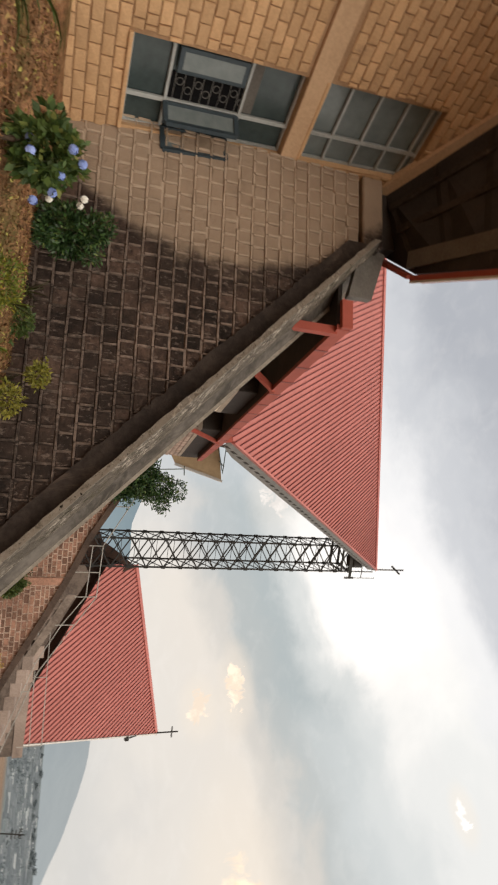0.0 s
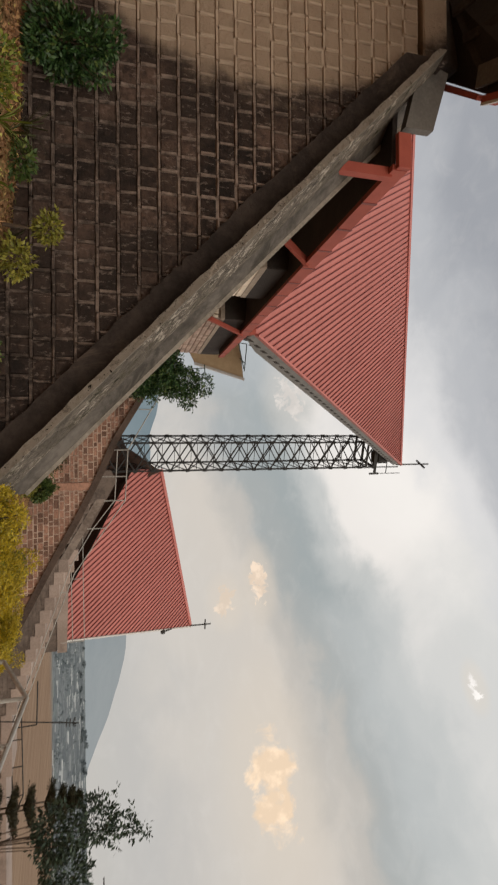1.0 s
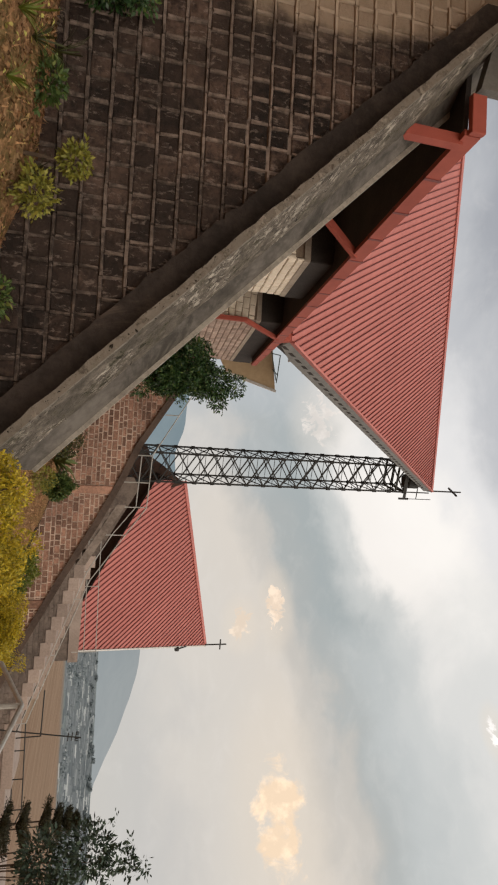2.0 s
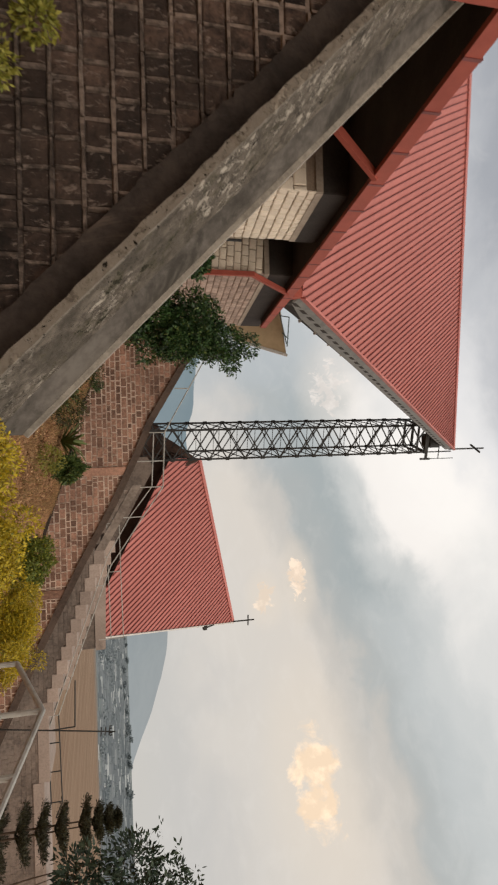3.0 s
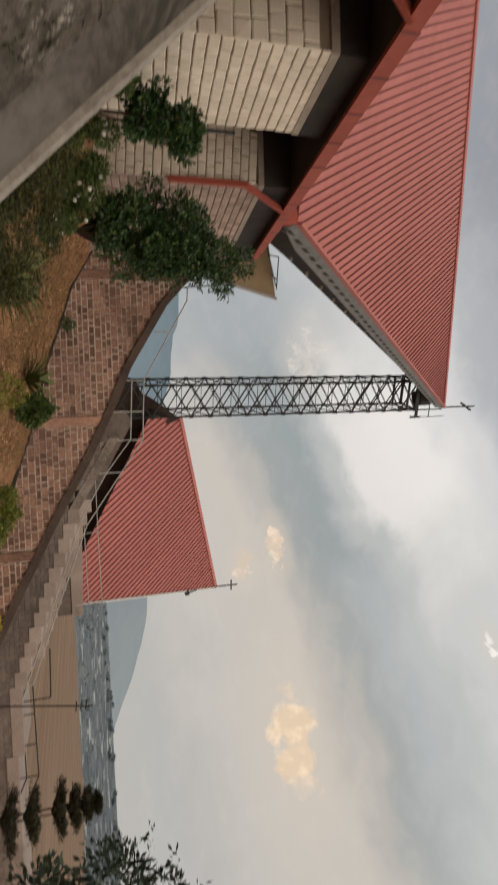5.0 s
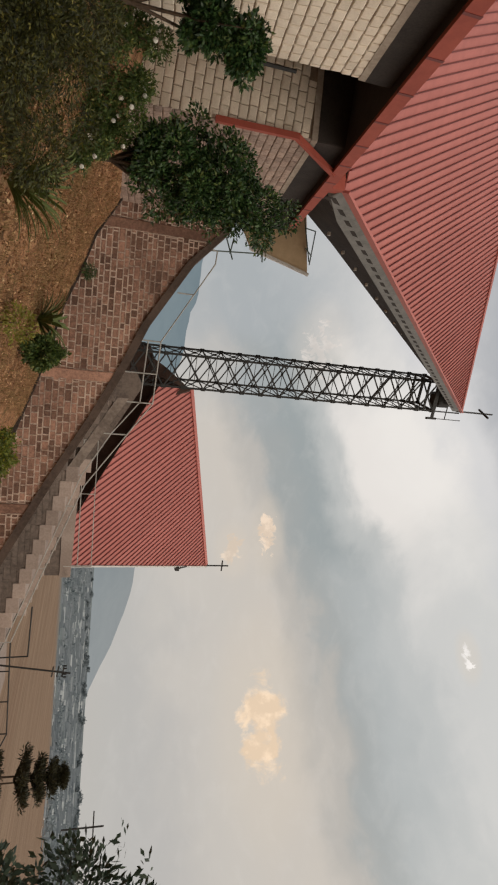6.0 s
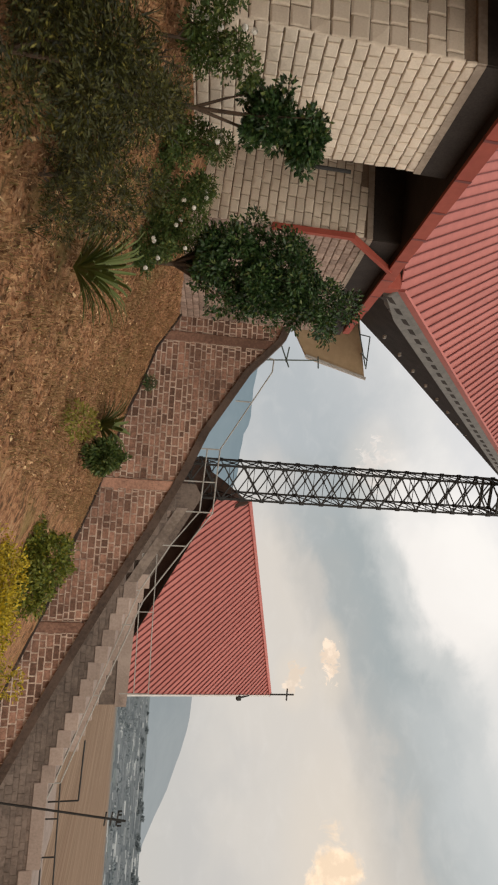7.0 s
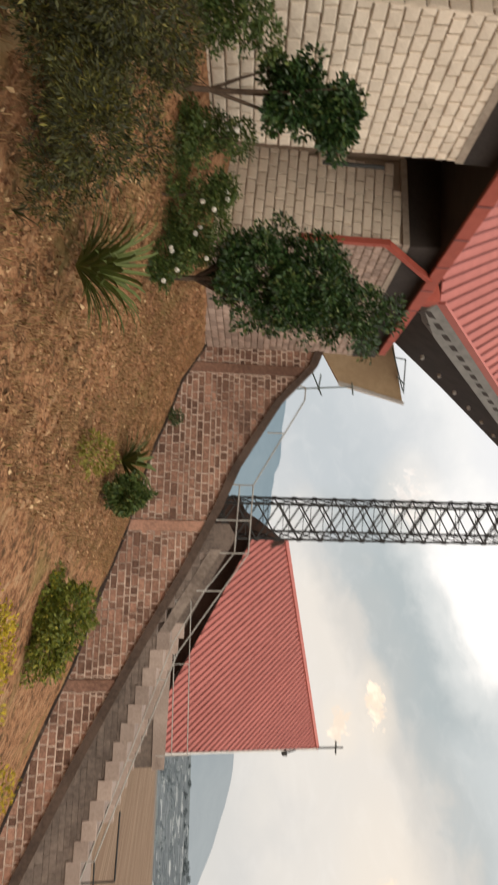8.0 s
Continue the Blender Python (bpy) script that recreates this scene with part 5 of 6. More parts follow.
def leaves(bm, centre, radii, count, size, rnd, droop=0.0, shell=0.55, narrow=0.45):
    """Scatters small folded leaves through an uneven rounded volume."""
    c = Vector(centre)
    off = rnd.uniform(0, 90)
    made = 0
    while made < count:
        v = Vector((rnd.gauss(0, 1), rnd.gauss(0, 1), rnd.gauss(0, 1))).normalized()
        lump = 0.78 + 0.55 * noise.noise(v * 2.1 + Vector((off, 0, 0)))
        f = (shell + (1 - shell) * rnd.random() ** 0.6) * lump
        p = c + Vector((v.x * radii[0], v.y * radii[1], v.z * radii[2])) * f
        a = Vector((v.x + rnd.gauss(0, 0.6), v.y + rnd.gauss(0, 0.6), v.z + rnd.gauss(0, 0.6) - droop)).normalized()
        s = a.cross(Vector((rnd.gauss(0, 1), rnd.gauss(0, 1), rnd.gauss(0, 1)))).normalized()
        k = size * rnd.uniform(0.65, 1.3)
        q = [bm.verts.new(w) for w in (p, p + a * k * 0.5 + s * k * narrow * 0.5, p + a * k, p + a * k * 0.5 - s * k * narrow * 0.5)]
        bm.faces.new(q)
        made += 1


def limb(bm, a, b, ra, rb, sides=6):
    a, b = Vector(a), Vector(b)
    d = (b - a).normalized()
    s = d.cross(Vector((0.3, 0.9, 0.1))).normalized()
    t = s.cross(d)
    va = [bm.verts.new(a + (s * math.cos(2 * math.pi * k / sides) + t * math.sin(2 * math.pi * k / sides)) * ra) for k in range(sides)]
    vb = [bm.verts.new(b + (s * math.cos(2 * math.pi * k / sides) + t * math.sin(2 * math.pi * k / sides)) * rb) for k in range(sides)]
    for k in range(sides):
        bm.faces.new((va[k], va[(k + 1) % sides], vb[(k + 1) % sides], vb[k]))


def to_mesh(bm, name):
    me = bpy.data.meshes.new(name)
    bm.to_mesh(me)
    bm.free()
    return me


def tree(name, label, foot, clumps, size, count, material, trunk=0.07, seed=1, category="tree", narrow=0.45):
    rnd = random.Random(seed)
    t = thing(name, label, category, foot, {"white_flower_shrub": "flowering shrubs by the church wall", "wild_shrub": "wild shrubs in the garden", "garden_tree": "trees by the church wall"}.get(name, ""))
    f = Vector(foot)
    bm = bmesh.new()
    fork = f + Vector((0, 0, 0.35 * (clumps[0][0][2] - f.z)))
    limb(bm, f - Vector((0, 0, 0.15)), fork, trunk, trunk * 0.75)
    for c, _ in clumps[::4]:
        m = fork.lerp(Vector(c), 0.55) + Vector((rnd.uniform(-0.06, 0.06), rnd.uniform(-0.06, 0.06), 0))
        limb(bm, fork, m, trunk * 0.6, trunk * 0.4), limb(bm, m, c, trunk * 0.4, trunk * 0.12)
    part("trunk", to_mesh(bm, "trunk"), BARK, t)
    bm = bmesh.new()
    vol = [r[0] * r[1] * r[2] for _, r in clumps]
    for (c, r), v in zip(clumps, vol):
        leaves(bm, c, r, int(count * v / sum(vol)), size, rnd, 0.2, narrow=narrow)
    part("crown", to_mesh(bm, "crown"), material, t)
    return t


def flowers(parent, spots, size, material, seed):
    rnd = random.Random(seed)
    for s in spots:
        bm = bmesh.new()
        for k in range(14):
            v = Vector((rnd.gauss(0, 1), rnd.gauss(0, 1), rnd.gauss(0, 1))).normalized()
            c = Vector(s) + v * size * 0.5
            a = v.cross(Vector((rnd.gauss(0, 1), rnd.gauss(0, 1), rnd.gauss(0, 1)))).normalized()
            b = v.cross(a)
            q = size * 0.42
            bm.faces.new([bm.verts.new(c + a * q), bm.verts.new(c + b * q), bm.verts.new(c - a * q), bm.verts.new(c - b * q)])
        part("flower", to_mesh(bm, "flower"), material, parent, "")


def rosette(name, label, foot, n, length, width, material, seed, lift=0.6):
    """Long arching leaves from one point."""
    rnd = random.Random(seed)
    t = thing(name, label, "grass" if name == "grass_tuft" else "plant", foot, "grass tufts in the gardens" if name == "grass_tuft" else "")
    for k in range(n):
        az, up = 2.4 * k + rnd.uniform(-0.3, 0.3), lift * rnd.uniform(0.35, 1.45)
        d = Vector((math.cos(az), math.sin(az), 0))
        side = Vector((-d.y, d.x, 0))
        L = length * rnd.uniform(0.7, 1.15)
        bm = bmesh.new()
        last = None
        for j in range(6):
            f = j / 5
            p = Vector(foot) + d * L * f * (1 - 0.12 * f) + Vector((0, 0, L * (up * f - (up * 0.55 + 0.05) * f * f)))
            w = width * (0.5 + 1.2 * f) * (1 - f) + 0.002
            now = (bm.verts.new(p - side * w), bm.verts.new(p + Vector((0, 0, -w * 0.5))), bm.verts.new(p + side * w))
            if last:
                bm.faces.new((last[0], last[1], now[1], now[0])), bm.faces.new((last[1], last[2], now[2], now[1]))
            last = now
        part("leaf", to_mesh(bm, "leaf"), material, t)


def make_plants():
    g = ground_z
    # second garden
    f = (-1.45, 16.1, g(-1.45, 16.1))

    def ragged(seed, spots, n, spread, small):
        r = random.Random(seed)
        out = []
        for (x, y, z), (a, b, c) in spots:
            out.append(((x, y, z), (a * 0.84, b * 0.84, c * 0.84)))
            for _ in range(n):
                v = Vector((r.gauss(0, 1), r.gauss(0, 1), r.gauss(0, 1))).normalized()
                k = r.uniform(0.55, 0.98) * spread
                out.append(((x + v.x * a * k, y + v.y * b * k, z + v.z * c * k), (small * r.uniform(0.6, 1.3), small * r.uniform(0.6, 1.3), small * r.uniform(0.5, 1.0))))
        return out

    tree("garden_tree", "dense dark green garden tree beside the church wall", f, ragged(3, [((-1.50, 15.9, 2.75), (0.78, 0.7, 0.62)), ((-1.40, 15.95, 3.4), (0.85, 0.8, 0.75)), ((-1.10, 16.0, 4.1), (0.55, 0.6, 0.55)), ((-1.0, 15.9, 3.1), (0.5, 0.5, 0.6)), ((-1.5, 15.85, 2.3), (0.42, 0.4, 0.26))], 12, 1.0, 0.27), 0.072, 30000, LEAF_DARK, 0.055, 11)
    f = (-2.1, 13.35, g(-2.1, 13.35))
    tree("garden_tree", "small dark green tree close to the cream church wall", f, ragged(4, [((-2.08, 13.3, 2.7), (0.40, 0.45, 0.38)), ((-2.0, 13.45, 3.15), (0.38, 0.5, 0.36))], 8, 1.0, 0.15), 0.068, 9500, LEAF_DARK, 0.035, 12)
    for n, (x, y, z, rx, ry, rz, cnt) in enumerate(((-2.35, 12.7, 2.10, 0.30, 0.45, 0.42, 1500), (-2.45, 12.1, 1.95, 0.25, 0.4, 0.35, 1000), (-2.3, 14.3, 1.85, 0.32, 0.6, 0.45, 2300), (-1.95, 14.9, 1.75, 0.42, 0.5, 0.42, 2300), (-1.75, 15.6, 1.65, 0.38, 0.45, 0.42, 1900), (-1.35, 15.5, 1.45, 0.36, 0.4, 0.30, 1300))):
        r = random.Random(60 + n)
        clumps = [((x + r.uniform(-0.5, 0.5) * rx, y + r.uniform(-0.5, 0.5) * ry, z + r.uniform(-0.8, 0.8) * rz), (rx * r.uniform(0.45, 0.8), ry * r.uniform(0.45, 0.8), rz * r.uniform(0.35, 0.6))) for _ in range(7)]
        t = tree("white_flower_shrub", "leafy shrub with a few white blooms by the church wall", (x, y, g(x, y)), clumps, 0.048, int(cnt * 2.8), LEAF_MID, 0.022, 40 + n, "shrub")
        flowers(t, [(x + r.uniform(-0.2, 1.0) * rx, y - r.uniform(0.2, 0.9) * ry, z + r.uniform(-0.7, 0.9) * rz) for _ in range(4)], 0.052, WHITE_PETAL, n)
    for n, (x, y, z, r0, cnt) in enumerate(((0.12, 10.2, 1.12, 0.66, 13000), (-0.35, 10.9, 1.28, 0.66, 13000), (-0.9, 11.7, 1.40, 0.62, 11000), (-0.15, 11.8, 1.0, 0.5, 6000))):
        r = random.Random(80 + n)
        clumps = [((x + r.uniform(-0.75, 0.75) * r0, y + r.uniform(-0.75, 0.75) * r0, z + r.uniform(-0.7, 0.5) * r0), (r0 * r.uniform(0.25, 0.5), r0 * r.uniform(0.25, 0.5), r0 * r.uniform(0.22, 0.42))) for _ in range(13)]
        tree("wild_shrub", "large straggling olive-green shrub with thin bare twigs", (x, y, g(x, y)), clumps, 0.034, int(cnt * 1.5), LEAF_OLIVE, 0.022, 13 + n, "shrub", 0.28)
    x, y = -1.35, 11.9
    bare = thing("bare_shrub", "leafless grey twiggy shrub on dry earth", "shrub", (x, y, g(x, y)))
    bm, r = bmesh.new(), random.Random(5)
    for k in range(7):
        a = Vector((x, y, g(x, y) - 0.05))
        b = a + Vector((r.uniform(-0.15, 0.3), r.uniform(-0.3, 0.3), r.uniform(0.3, 0.45)))
        limb(bm, a, b, 0.012, 0.008, 4)
        for q in range(3):
            c = b + Vector((r.uniform(-0.2, 0.25), r.uniform(-0.2, 0.2), r.uniform(0.1, 0.4)))
            limb(bm, b, c, 0.007, 0.003, 4)
    part("twigs", to_mesh(bm, "twigs"), BARK, bare)
    rr = random.Random(31)
    for n in range(6):
        x, y = rr.uniform(-2.0, 0.2), rr.uniform(11.8, 14.5)
        rosette("grass_tuft", "olive grass tuft on dry earth", (x, y, g(x, y) + 0.01), 12, rr.uniform(0.16, 0.36), 0.006, LEAF_OLIVE, 30 + n, 1.6)
    rosette("agave", "full spiky green agave on dry earth", (0.12, 12.9, g(0.12, 12.9) + 0.22), 120, 0.66, 0.026, LEAF_AGAVE, 21, 1.5)
    rosette("agave", "small pale agave by the garden wall", (0.85, 18.6, g(0.85, 18.6) + 0.08), 40, 0.80, 0.055, LEAF_AGAVE, 22, 1.2)
    for nm, lab, (x, y, z, r, cnt, mat, sz) in (
        ("round_bush", "clipped round green bush by the garden wall", (1.50, 18.1, 0.80, 0.50, 5200, LEAF_MID, 0.07)),
        ("low_shrub", "low sparse pale green shrub on dry earth", (1.25, 15.6, 0.62, 0.33, 900, LEAF_LIME, 0.05)),
        ("wall_creeper", "dark weeds along the garden wall footing", (-0.93, 22.6, 1.40, 0.24, 420, LEAF_DARK, 0.06)),
        ("lime_shrub", "yellow-green shrub at the foot of the wall", (-1.37, 7.67, 1.36, 0.17, 560, LEAF_LIME, 0.045)),
        ("lime_shrub", "small yellow-green shrub at the foot of the wall", (-1.07, 7.62, 1.10, 0.21, 640, LEAF_LIME, 0.045)),
        ("low_shrub", "low green shrub at the foot of the wall", (-1.9, 7.6, 1.12, 0.2, 500, LEAF_MID, 0.06)),
        ("low_shrub", "green tuft at the foot of the wall", (-0.30, 7.75, 0.82, 0.20, 600, LEAF_MID, 0.05)),
        ("low_shrub", "fresh green weeds in the upper garden", (-1.55, 5.85, 1.08, 0.27, 1700, LEAF_FRESH, 0.034)),
    ):
        tree(nm, lab, (x, y, g(x, y)), [((x, y, z), (r * (0.72 if nm == "round_bush" else 1.0), r * 0.85, r * 0.85))], sz, cnt, mat, 0.02, int(abs(x * 100 + y * 7)), "bush")
    x, y = -3.12, 7.8
    tree("round_bush", "round dark bush against the sooty wall", (x, y, g(x, y)), ragged(8, [((x, y, 1.55), (0.37, 0.38, 0.58))], 12, 1.0, 0.13), 0.055, 5200, LEAF_DARK, 0.02, 19, "bush")
    rr = random.Random(37)
    for n in range(7):
        x = rr.uniform(-3.6, -0.9)
        y = rr.uniform(5.2, 8.1) if x < -2 else rr.uniform(6.6, 8.1)
        rosette("grass_tuft", "green and olive grass tuft in the upper garden", (x, y, g(x, y) + 0.01), 14, rr.uniform(0.14, 0.30), 0.007, LEAF_OLIVE if n % 3 else LEAF_FRESH, 130 + n, 1.7)
    x, y = 3.25, 17.0
    tree("round_bush", "fresh green bush near the garden wall", (x, y, g(x, y)), ragged(21, [((x, y, 0.12), (0.60, 0.6, 0.58)), ((x + 0.5, y, -0.10), (0.52, 0.5, 0.5)), ((x - 0.15, y - 0.3, -0.1), (0.6, 0.5, 0.45))], 9, 1.0, 0.18), 0.06, 14000, LEAF_FRESH, 0.03, 22, "bush")
    x, y = 1.35, 8.1
    tree("yellow_bush", "upright bright yellow leafed bush at the end of the stair wall", (x, y, g(x, y)), ragged(23, [((1.02, 7.85, 0.80), (0.36, 0.34, 0.36)), ((1.4, 8.15, 0.84), (0.40, 0.36, 0.36)), ((1.78, 8.5, 0.88), (0.34, 0.32, 0.32))], 10, 1.0, 0.15), 0.027, 32000, LEAF_YELLOW, 0.03, 24, "bush")
    x, y = 3.2, 11.8
    tree("yellow_bush", "broad bright yellow leafed bush in the garden", (x, y, g(x, y)), ragged(25, [((3.12, 11.8, 0.40), (0.6, 0.6, 0.55)), ((3.6, 12.0, 0.30), (0.55, 0.6, 0.5)), ((3.2, 11.7, 0.58), (0.4, 0.4, 0.30))], 6, 1.0, 0.18), 0.030, 40000, LEAF_YELLOW, 0.03, 77, "bush")
    x, y, z = -2.22, 5.12, 1.36
    t = tree("hydrangea", "flowering bush with blue and white blooms", (x, y, g(x, y)), [((x - 0.02, y + 0.1, z), (0.23, 0.31, 0.27))], 0.07, 1700, LEAF_MID, 0.025, 71, "bush", 0.6)
    r = random.Random(72)
    flowers(t, [(x + r.uniform(0.0, 0.32), y + r.uniform(-0.35, 0.35), z + r.uniform(-0.2, 0.25)) for _ in range(9)], 0.052, BLUE_PETAL, 3)
    flowers(t, [(x + r.uniform(0.1, 0.32), y + r.uniform(0.1, 0.4), z + r.uniform(-0.2, 0.3)) for _ in range(3)], 0.042, WHITE_PETAL, 4)
    rosette("agave", "spiky green plant in the upper garden", (-2.15, 3.7, g(-2.15, 3.7) + 0.12), 26, 0.42, 0.028, LEAF_MID, 23, 1.0)
    # trees down the slope
    x, y = 5.35, 10.2
    tree("leafy_tree", "slender grey-green leafy tree with loose sprays below the path", (x, y, g(x, y)), ragged(6, [((x + 0.05, y, 1.30), (0.42, 0.55, 0.35)), ((x - 0.05, y, 1.85), (0.42, 0.4, 0.40)), ((x + 0.5, y - 0.1, 1.45), (0.5, 0.5, 0.4)), ((x + 0.1, y, 2.2), (0.2, 0.2, 0.3))], 8, 1.15, 0.12), 0.07, 4200, LEAF_GREY, 0.018, 81, narrow=0.4)
    x, y = 7.62, 14.8
    rnd = random.Random(90)
    t = thing("tiered_pine", "young dark pine with twin stems and bushy tiers of upswept branches", "tree", (x, y, g(x, y)))
    for off, top in ((-0.07, 1.70), (0.07, 1.30)):
        bm = bmesh.new()
        limb(bm, (x + off, y, g(x, y) - 0.2), (x + off * 0.6, y, top), 0.035, 0.008)
        part("trunk", to_mesh(bm, "trunk"), BARK, t)
    for z, r in ((1.66, 0.08), (1.50, 0.19), (1.32, 0.27), (1.10, 0.36), (0.70, 0.42), (0.38, 0.44), (0.05, 0.50), (-0.35, 0.58), (-0.75, 0.65)):
        bm = bmesh.new()
        for k in range(9):
            a = k * 0.698 + z * 3 + rnd.uniform(-0.2, 0.2)
            reach = r * rnd.uniform(0.75, 1.1)
            tip = Vector((x + reach * math.cos(a), y + reach * math.sin(a), z + 0.16 * r))
            limb(bm, (x, y, z - 0.08), tip, 0.016, 0.005, 4)
            for q in range(4):
                c = Vector((x, y, z)).lerp(tip, 0.28 + 0.22 * q)
                leaves(bm, c, (0.12, 0.12, 0.07), 95, 0.06, rnd, -0.9, 0.1, 0.22)
        part("branch_tier", to_mesh(bm, "branch_tier"), LEAF_PINE, t)


make_plants()


def make_grass():
    rnd = random.Random(17)
    verts, faces = [], []
    for k in range(40000):
        if k % 8:
            x, y = rnd.uniform(-2.6, 4.6), rnd.uniform(9.6, 22.5)
            if x > 1.6 + 0.14 * (y - 9):
                continue
        else:
            x, y = rnd.uniform(-4.2, 0.2), rnd.uniform(3.6, 8.1)
            if y < 8 + 1.6 * x + 0.5 and x > -1.5:
                continue
        z = ground_z(x, y) - 0.01
        a = rnd.uniform(0, 2 * math.pi)
        h, w = rnd.uniform(0.02, 0.085) * (1.6 if rnd.random() < 0.06 else 1.0), rnd.uniform(0.003, 0.008)
        d = Vector((math.cos(a), math.sin(a), 0))
        s = Vector((-d.y, d.x, 0)) * w
        p = Vector((x, y, z))
        tip = p + d * h * rnd.uniform(0.4, 1.3) + Vector((0, 0, h * rnd.uniform(0.3, 1)))
        n = len(verts)
        verts += [p - s, p + s, tip]
        faces.append((n, n + 1, n + 2))
    tagged(part("dry_grass", mesh_of("dry_grass", verts, faces), DRY_GRASS), "short dry brown grass and straw over the garden", "grass", kind="stuff")


make_grass()


def make_litter(name, label, count, xs, ys, sizes, material, seed, skip):
    """Fallen leaves and small clods lying loose over the earth."""
    rnd = random.Random(seed)
    verts, faces = [], []
    for k in range(count):
        x, y = rnd.uniform(*xs), rnd.uniform(*ys)
        if skip(x, y):
            continue
        size = rnd.uniform(*sizes)
        p = Vector((x, y, ground_z(x, y) + rnd.uniform(0.0, size * 0.6)))
        a = rnd.uniform(0, 2 * math.pi)
        d = Vector((math.cos(a), math.sin(a), rnd.uniform(-0.8, 0.8))) * size
        w = Vector((-math.sin(a), math.cos(a), rnd.uniform(-0.8, 0.8))) * size * rnd.uniform(0.4, 0.8)
        n = len(verts)
        verts += [p - d, p + w + Vector((0, 0, size * 0.3)), p + d, p - w + Vector((0, 0, size * 0.3))]
        faces += [(n, n + 1, n + 2), (n, n + 2, n + 3)]
    tagged(part(name, mesh_of(name, verts, faces), material), label, "leaves", kind="stuff")


make_litter("leaf_litter", "small dry fallen leaves over brown earth", 9000, (-4.3, -0.2), (4.2, 8.2), (0.008, 0.024), LITTER, 41, lambda x, y: y < 8 + 1.6 * x + 0.5 and x > -1.5)
make_litter("dry_clods", "crumbs of dry orange earth and straw over the garden", 22000, (-2.8, 3.2), (9.8, 22.3), (0.010, 0.034), CLODS, 43, lambda x, y: x > 1.4 + 0.12 * (y - 9))


def make_straw():
    rnd = random.Random(29)
    verts, faces = [], []
    for k in range(2600):
        x, y = rnd.uniform(-2.8, 3.2), rnd.uniform(9.8, 22.5)
        if x > 1.4 + 0.12 * (y - 9):
            continue
        size = rnd.uniform(0.03, 0.11)
        for j in range(14):
            px, py = x + rnd.gauss(0, 0.05), y + rnd.gauss(0, 0.05)
            p = Vector((px, py, ground_z(px, py) - 0.005))
            a = rnd.uniform(0, 2 * math.pi)
            d = Vector((math.cos(a), math.sin(a), 0))
            w = Vector((-d.y, d.x, 0)) * rnd.uniform(0.002, 0.005)
            m = p + d * size * 0.4 + Vector((0, 0, size * rnd.uniform(0.5, 1.0)))
            tip = m + d * size * rnd.uniform(0.3, 0.9) + Vector((0, 0, -size * rnd.uniform(0.0, 0.5)))
            n = len(verts)
            verts += [p - w, p + w, m + w, m - w, tip]
            faces += [(n, n + 1, n + 2, n + 3), (n + 3, n + 2, n + 4)]
    tagged(part("straw_tufts", mesh_of("straw_tufts", verts, faces), STRAW), "curled tufts of straw and olive grass over the garden", "grass", kind="stuff")


make_straw()

# ---- far town and hills ----


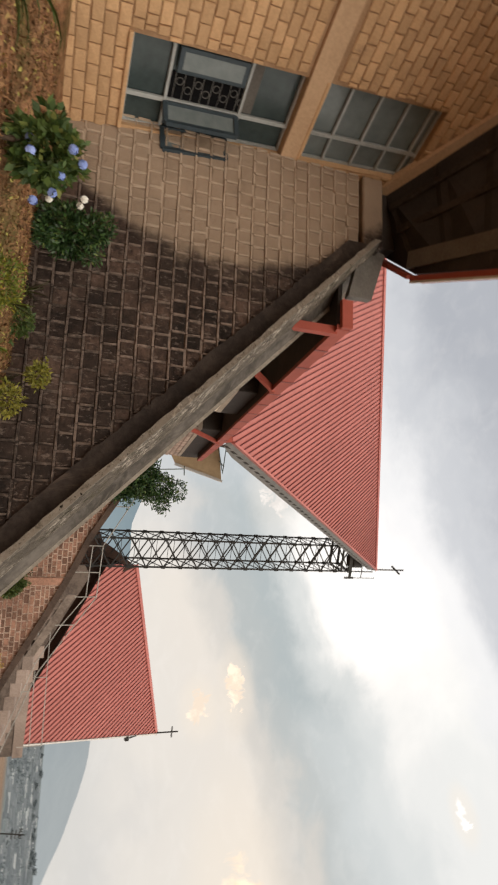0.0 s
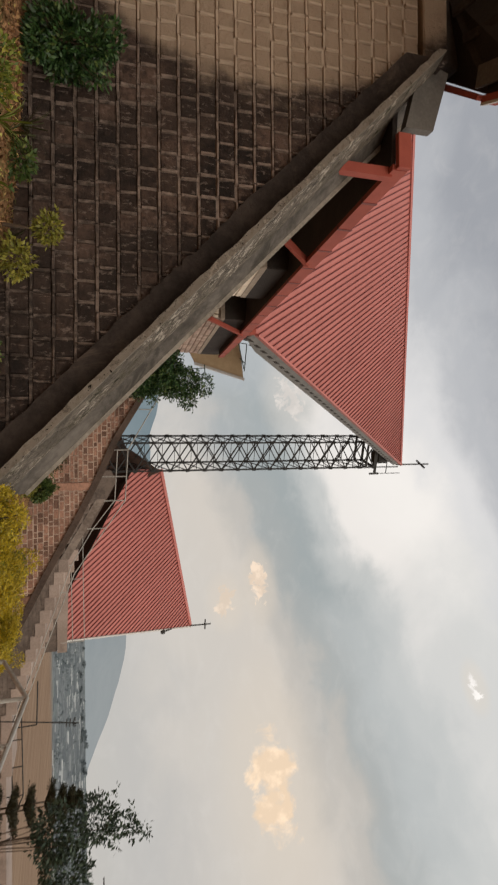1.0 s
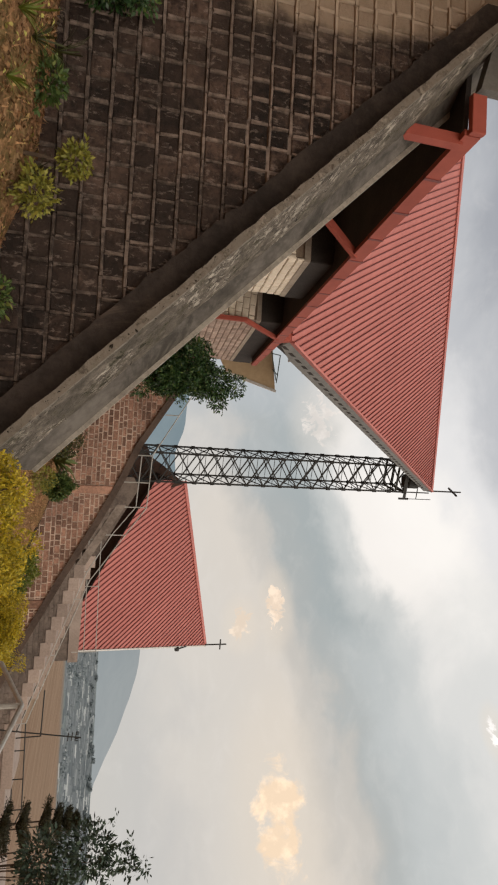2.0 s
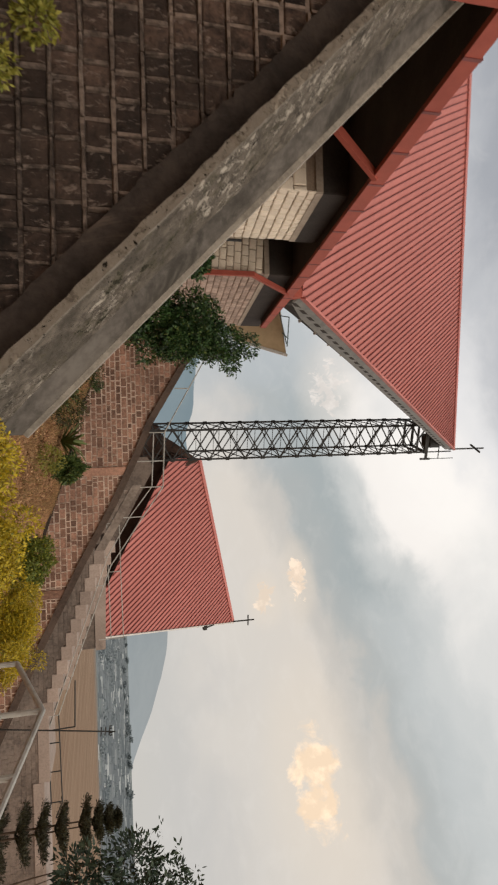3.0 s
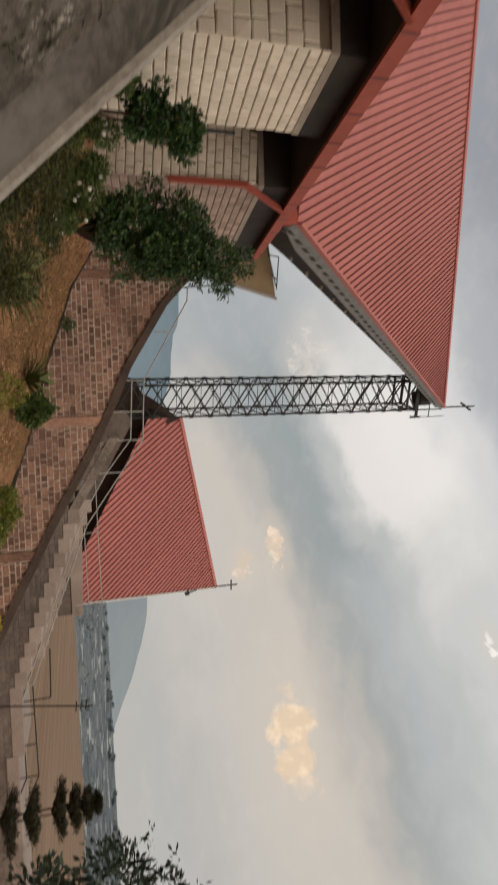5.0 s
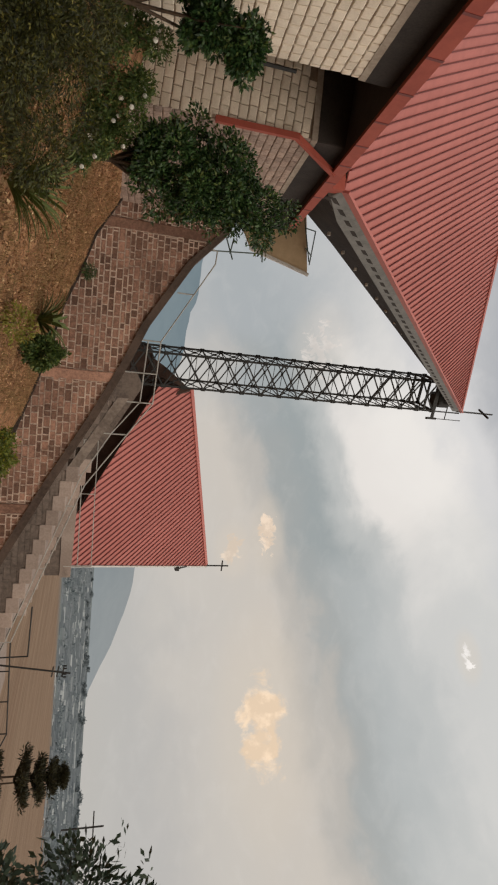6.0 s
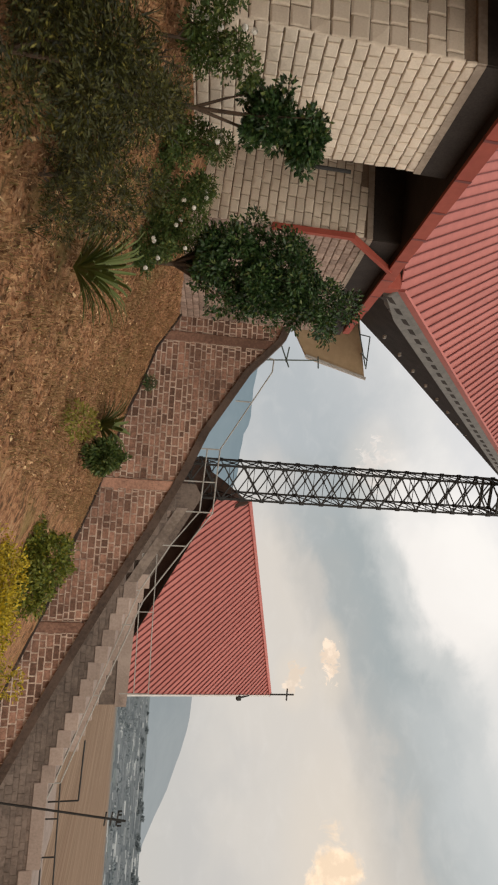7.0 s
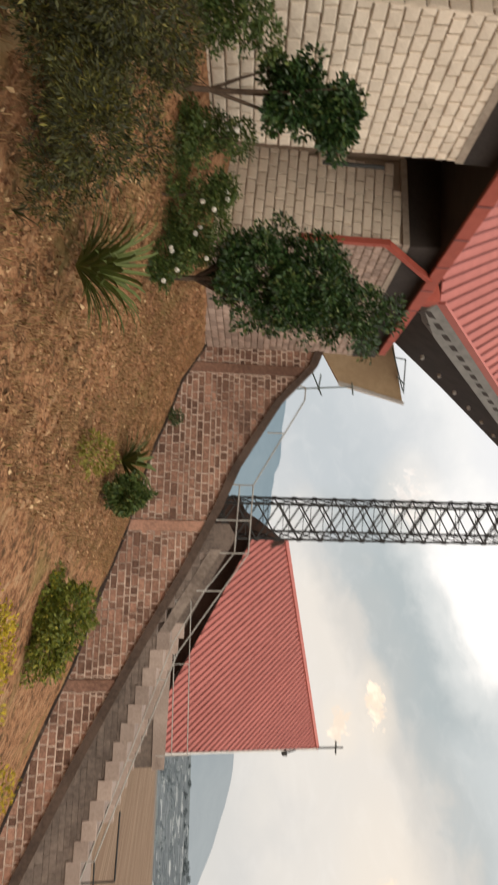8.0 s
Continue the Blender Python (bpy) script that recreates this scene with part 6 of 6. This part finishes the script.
def make_far():
    rnd = random.Random(23)
    bm = bmesh.new()
    for k in range(5200):
        az, far = radians(rnd.uniform(-14, 62)), 520 * (4.2 ** rnd.random())
        x, y = far * math.sin(az), far * math.cos(az)
        w, d, h = rnd.uniform(7, 34), rnd.uniform(4, 8), rnd.uniform(1.6, 4.0)
        w, d, h = (v * min(1.3, far / 1150) for v in (w, d, h))
        z = ground_z(x, y)
        a = rnd.gauss(-az, 0.2)
        e1, e2 = Vector((math.cos(a), math.sin(a), 0)) * w / 2, Vector((-math.sin(a), math.cos(a), 0)) * d / 2
        c = Vector((x, y, z - 1))
        prism(bm, [c - e1 - e2, c + e1 - e2, c + e1 + e2, c - e1 + e2], (0, 0, h + 1))
    # haze over the town is put into these pale blue-grey wall colours
    m = leaf_of("hazed_town_walls", (0.17, 0.20, 0.22), (0.29, 0.32, 0.34), (0.56, 0.59, 0.60), 0.9)
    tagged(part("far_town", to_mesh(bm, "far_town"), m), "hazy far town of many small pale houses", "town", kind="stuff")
    bm = bmesh.new()
    for k in range(260):
        az, far = radians(rnd.uniform(-14, 62)), 540 * (4.1 ** rnd.random())
        x, y = far * math.sin(az), far * math.cos(az)
        leaves(bm, (x, y, ground_z(x, y) + 3), (14, 10, 2.2), 60, 2.2, rnd, 0, 0.3, 0.8)
    # the far foliage is tinted grey-blue too, for the haze before it
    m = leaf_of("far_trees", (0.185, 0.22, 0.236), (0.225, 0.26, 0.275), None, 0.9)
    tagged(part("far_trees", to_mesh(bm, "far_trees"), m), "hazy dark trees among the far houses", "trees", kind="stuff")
    bm = bmesh.new()
    for k in range(90):
        az = radians(rnd.uniform(8, 60))
        far = rnd.uniform(1500, 2100)
        x, y = far * math.sin(az), far * math.cos(az)
        tall = rnd.uniform(5, 15)
        leaves(bm, (x, y, ground_z(x, y) + tall * 0.6), (tall * rnd.uniform(0.6, 1.6), tall * 0.6, tall * 0.6), 240, 3.6, rnd, 0, 0.2, 0.9)
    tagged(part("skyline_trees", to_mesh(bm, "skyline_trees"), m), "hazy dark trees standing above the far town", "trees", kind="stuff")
    # hills: heights by bearing, east of north
    skyline = [(-75, 620), (-40, 660), (-14, 640), (-9, 610), (-6, 575), (2, 500), (10, 400), (17, 352), (19, 345), (23.7, 241), (28, 112), (33, 70), (48, 50), (90, 70)]
    verts, faces, n = [], [], 0
    cols = 181
    for k in range(cols):
        deg = -75 + 165 * k / (cols - 1)
        hgt = lerp_path(skyline, deg) * (1 + 0.05 * noise.noise(Vector((deg * 0.35, 0, 0))) + 0.02 * noise.noise(Vector((deg * 1.3, 5, 0))))
        az = radians(deg)
        for j, (r, f) in enumerate(((2500, -0.15), (2900, 0.22), (3300, 0.62), (3700, 1.0), (4200, 0.7))):
            bump = 1 + 0.25 * noise.noise(Vector((deg * 0.4, j * 1.7, 2.0))) * (0 if j == 3 else 1)
            verts.append((r * math.sin(az), r * math.cos(az), -34 + hgt * f * bump))
    for k in range(cols - 1):
        for j in range(4):
            a = k * 5 + j
            faces.append((a, a + 1, a + 6, a + 5))
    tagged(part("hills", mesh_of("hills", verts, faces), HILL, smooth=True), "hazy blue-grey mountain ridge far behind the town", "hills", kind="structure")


make_far()
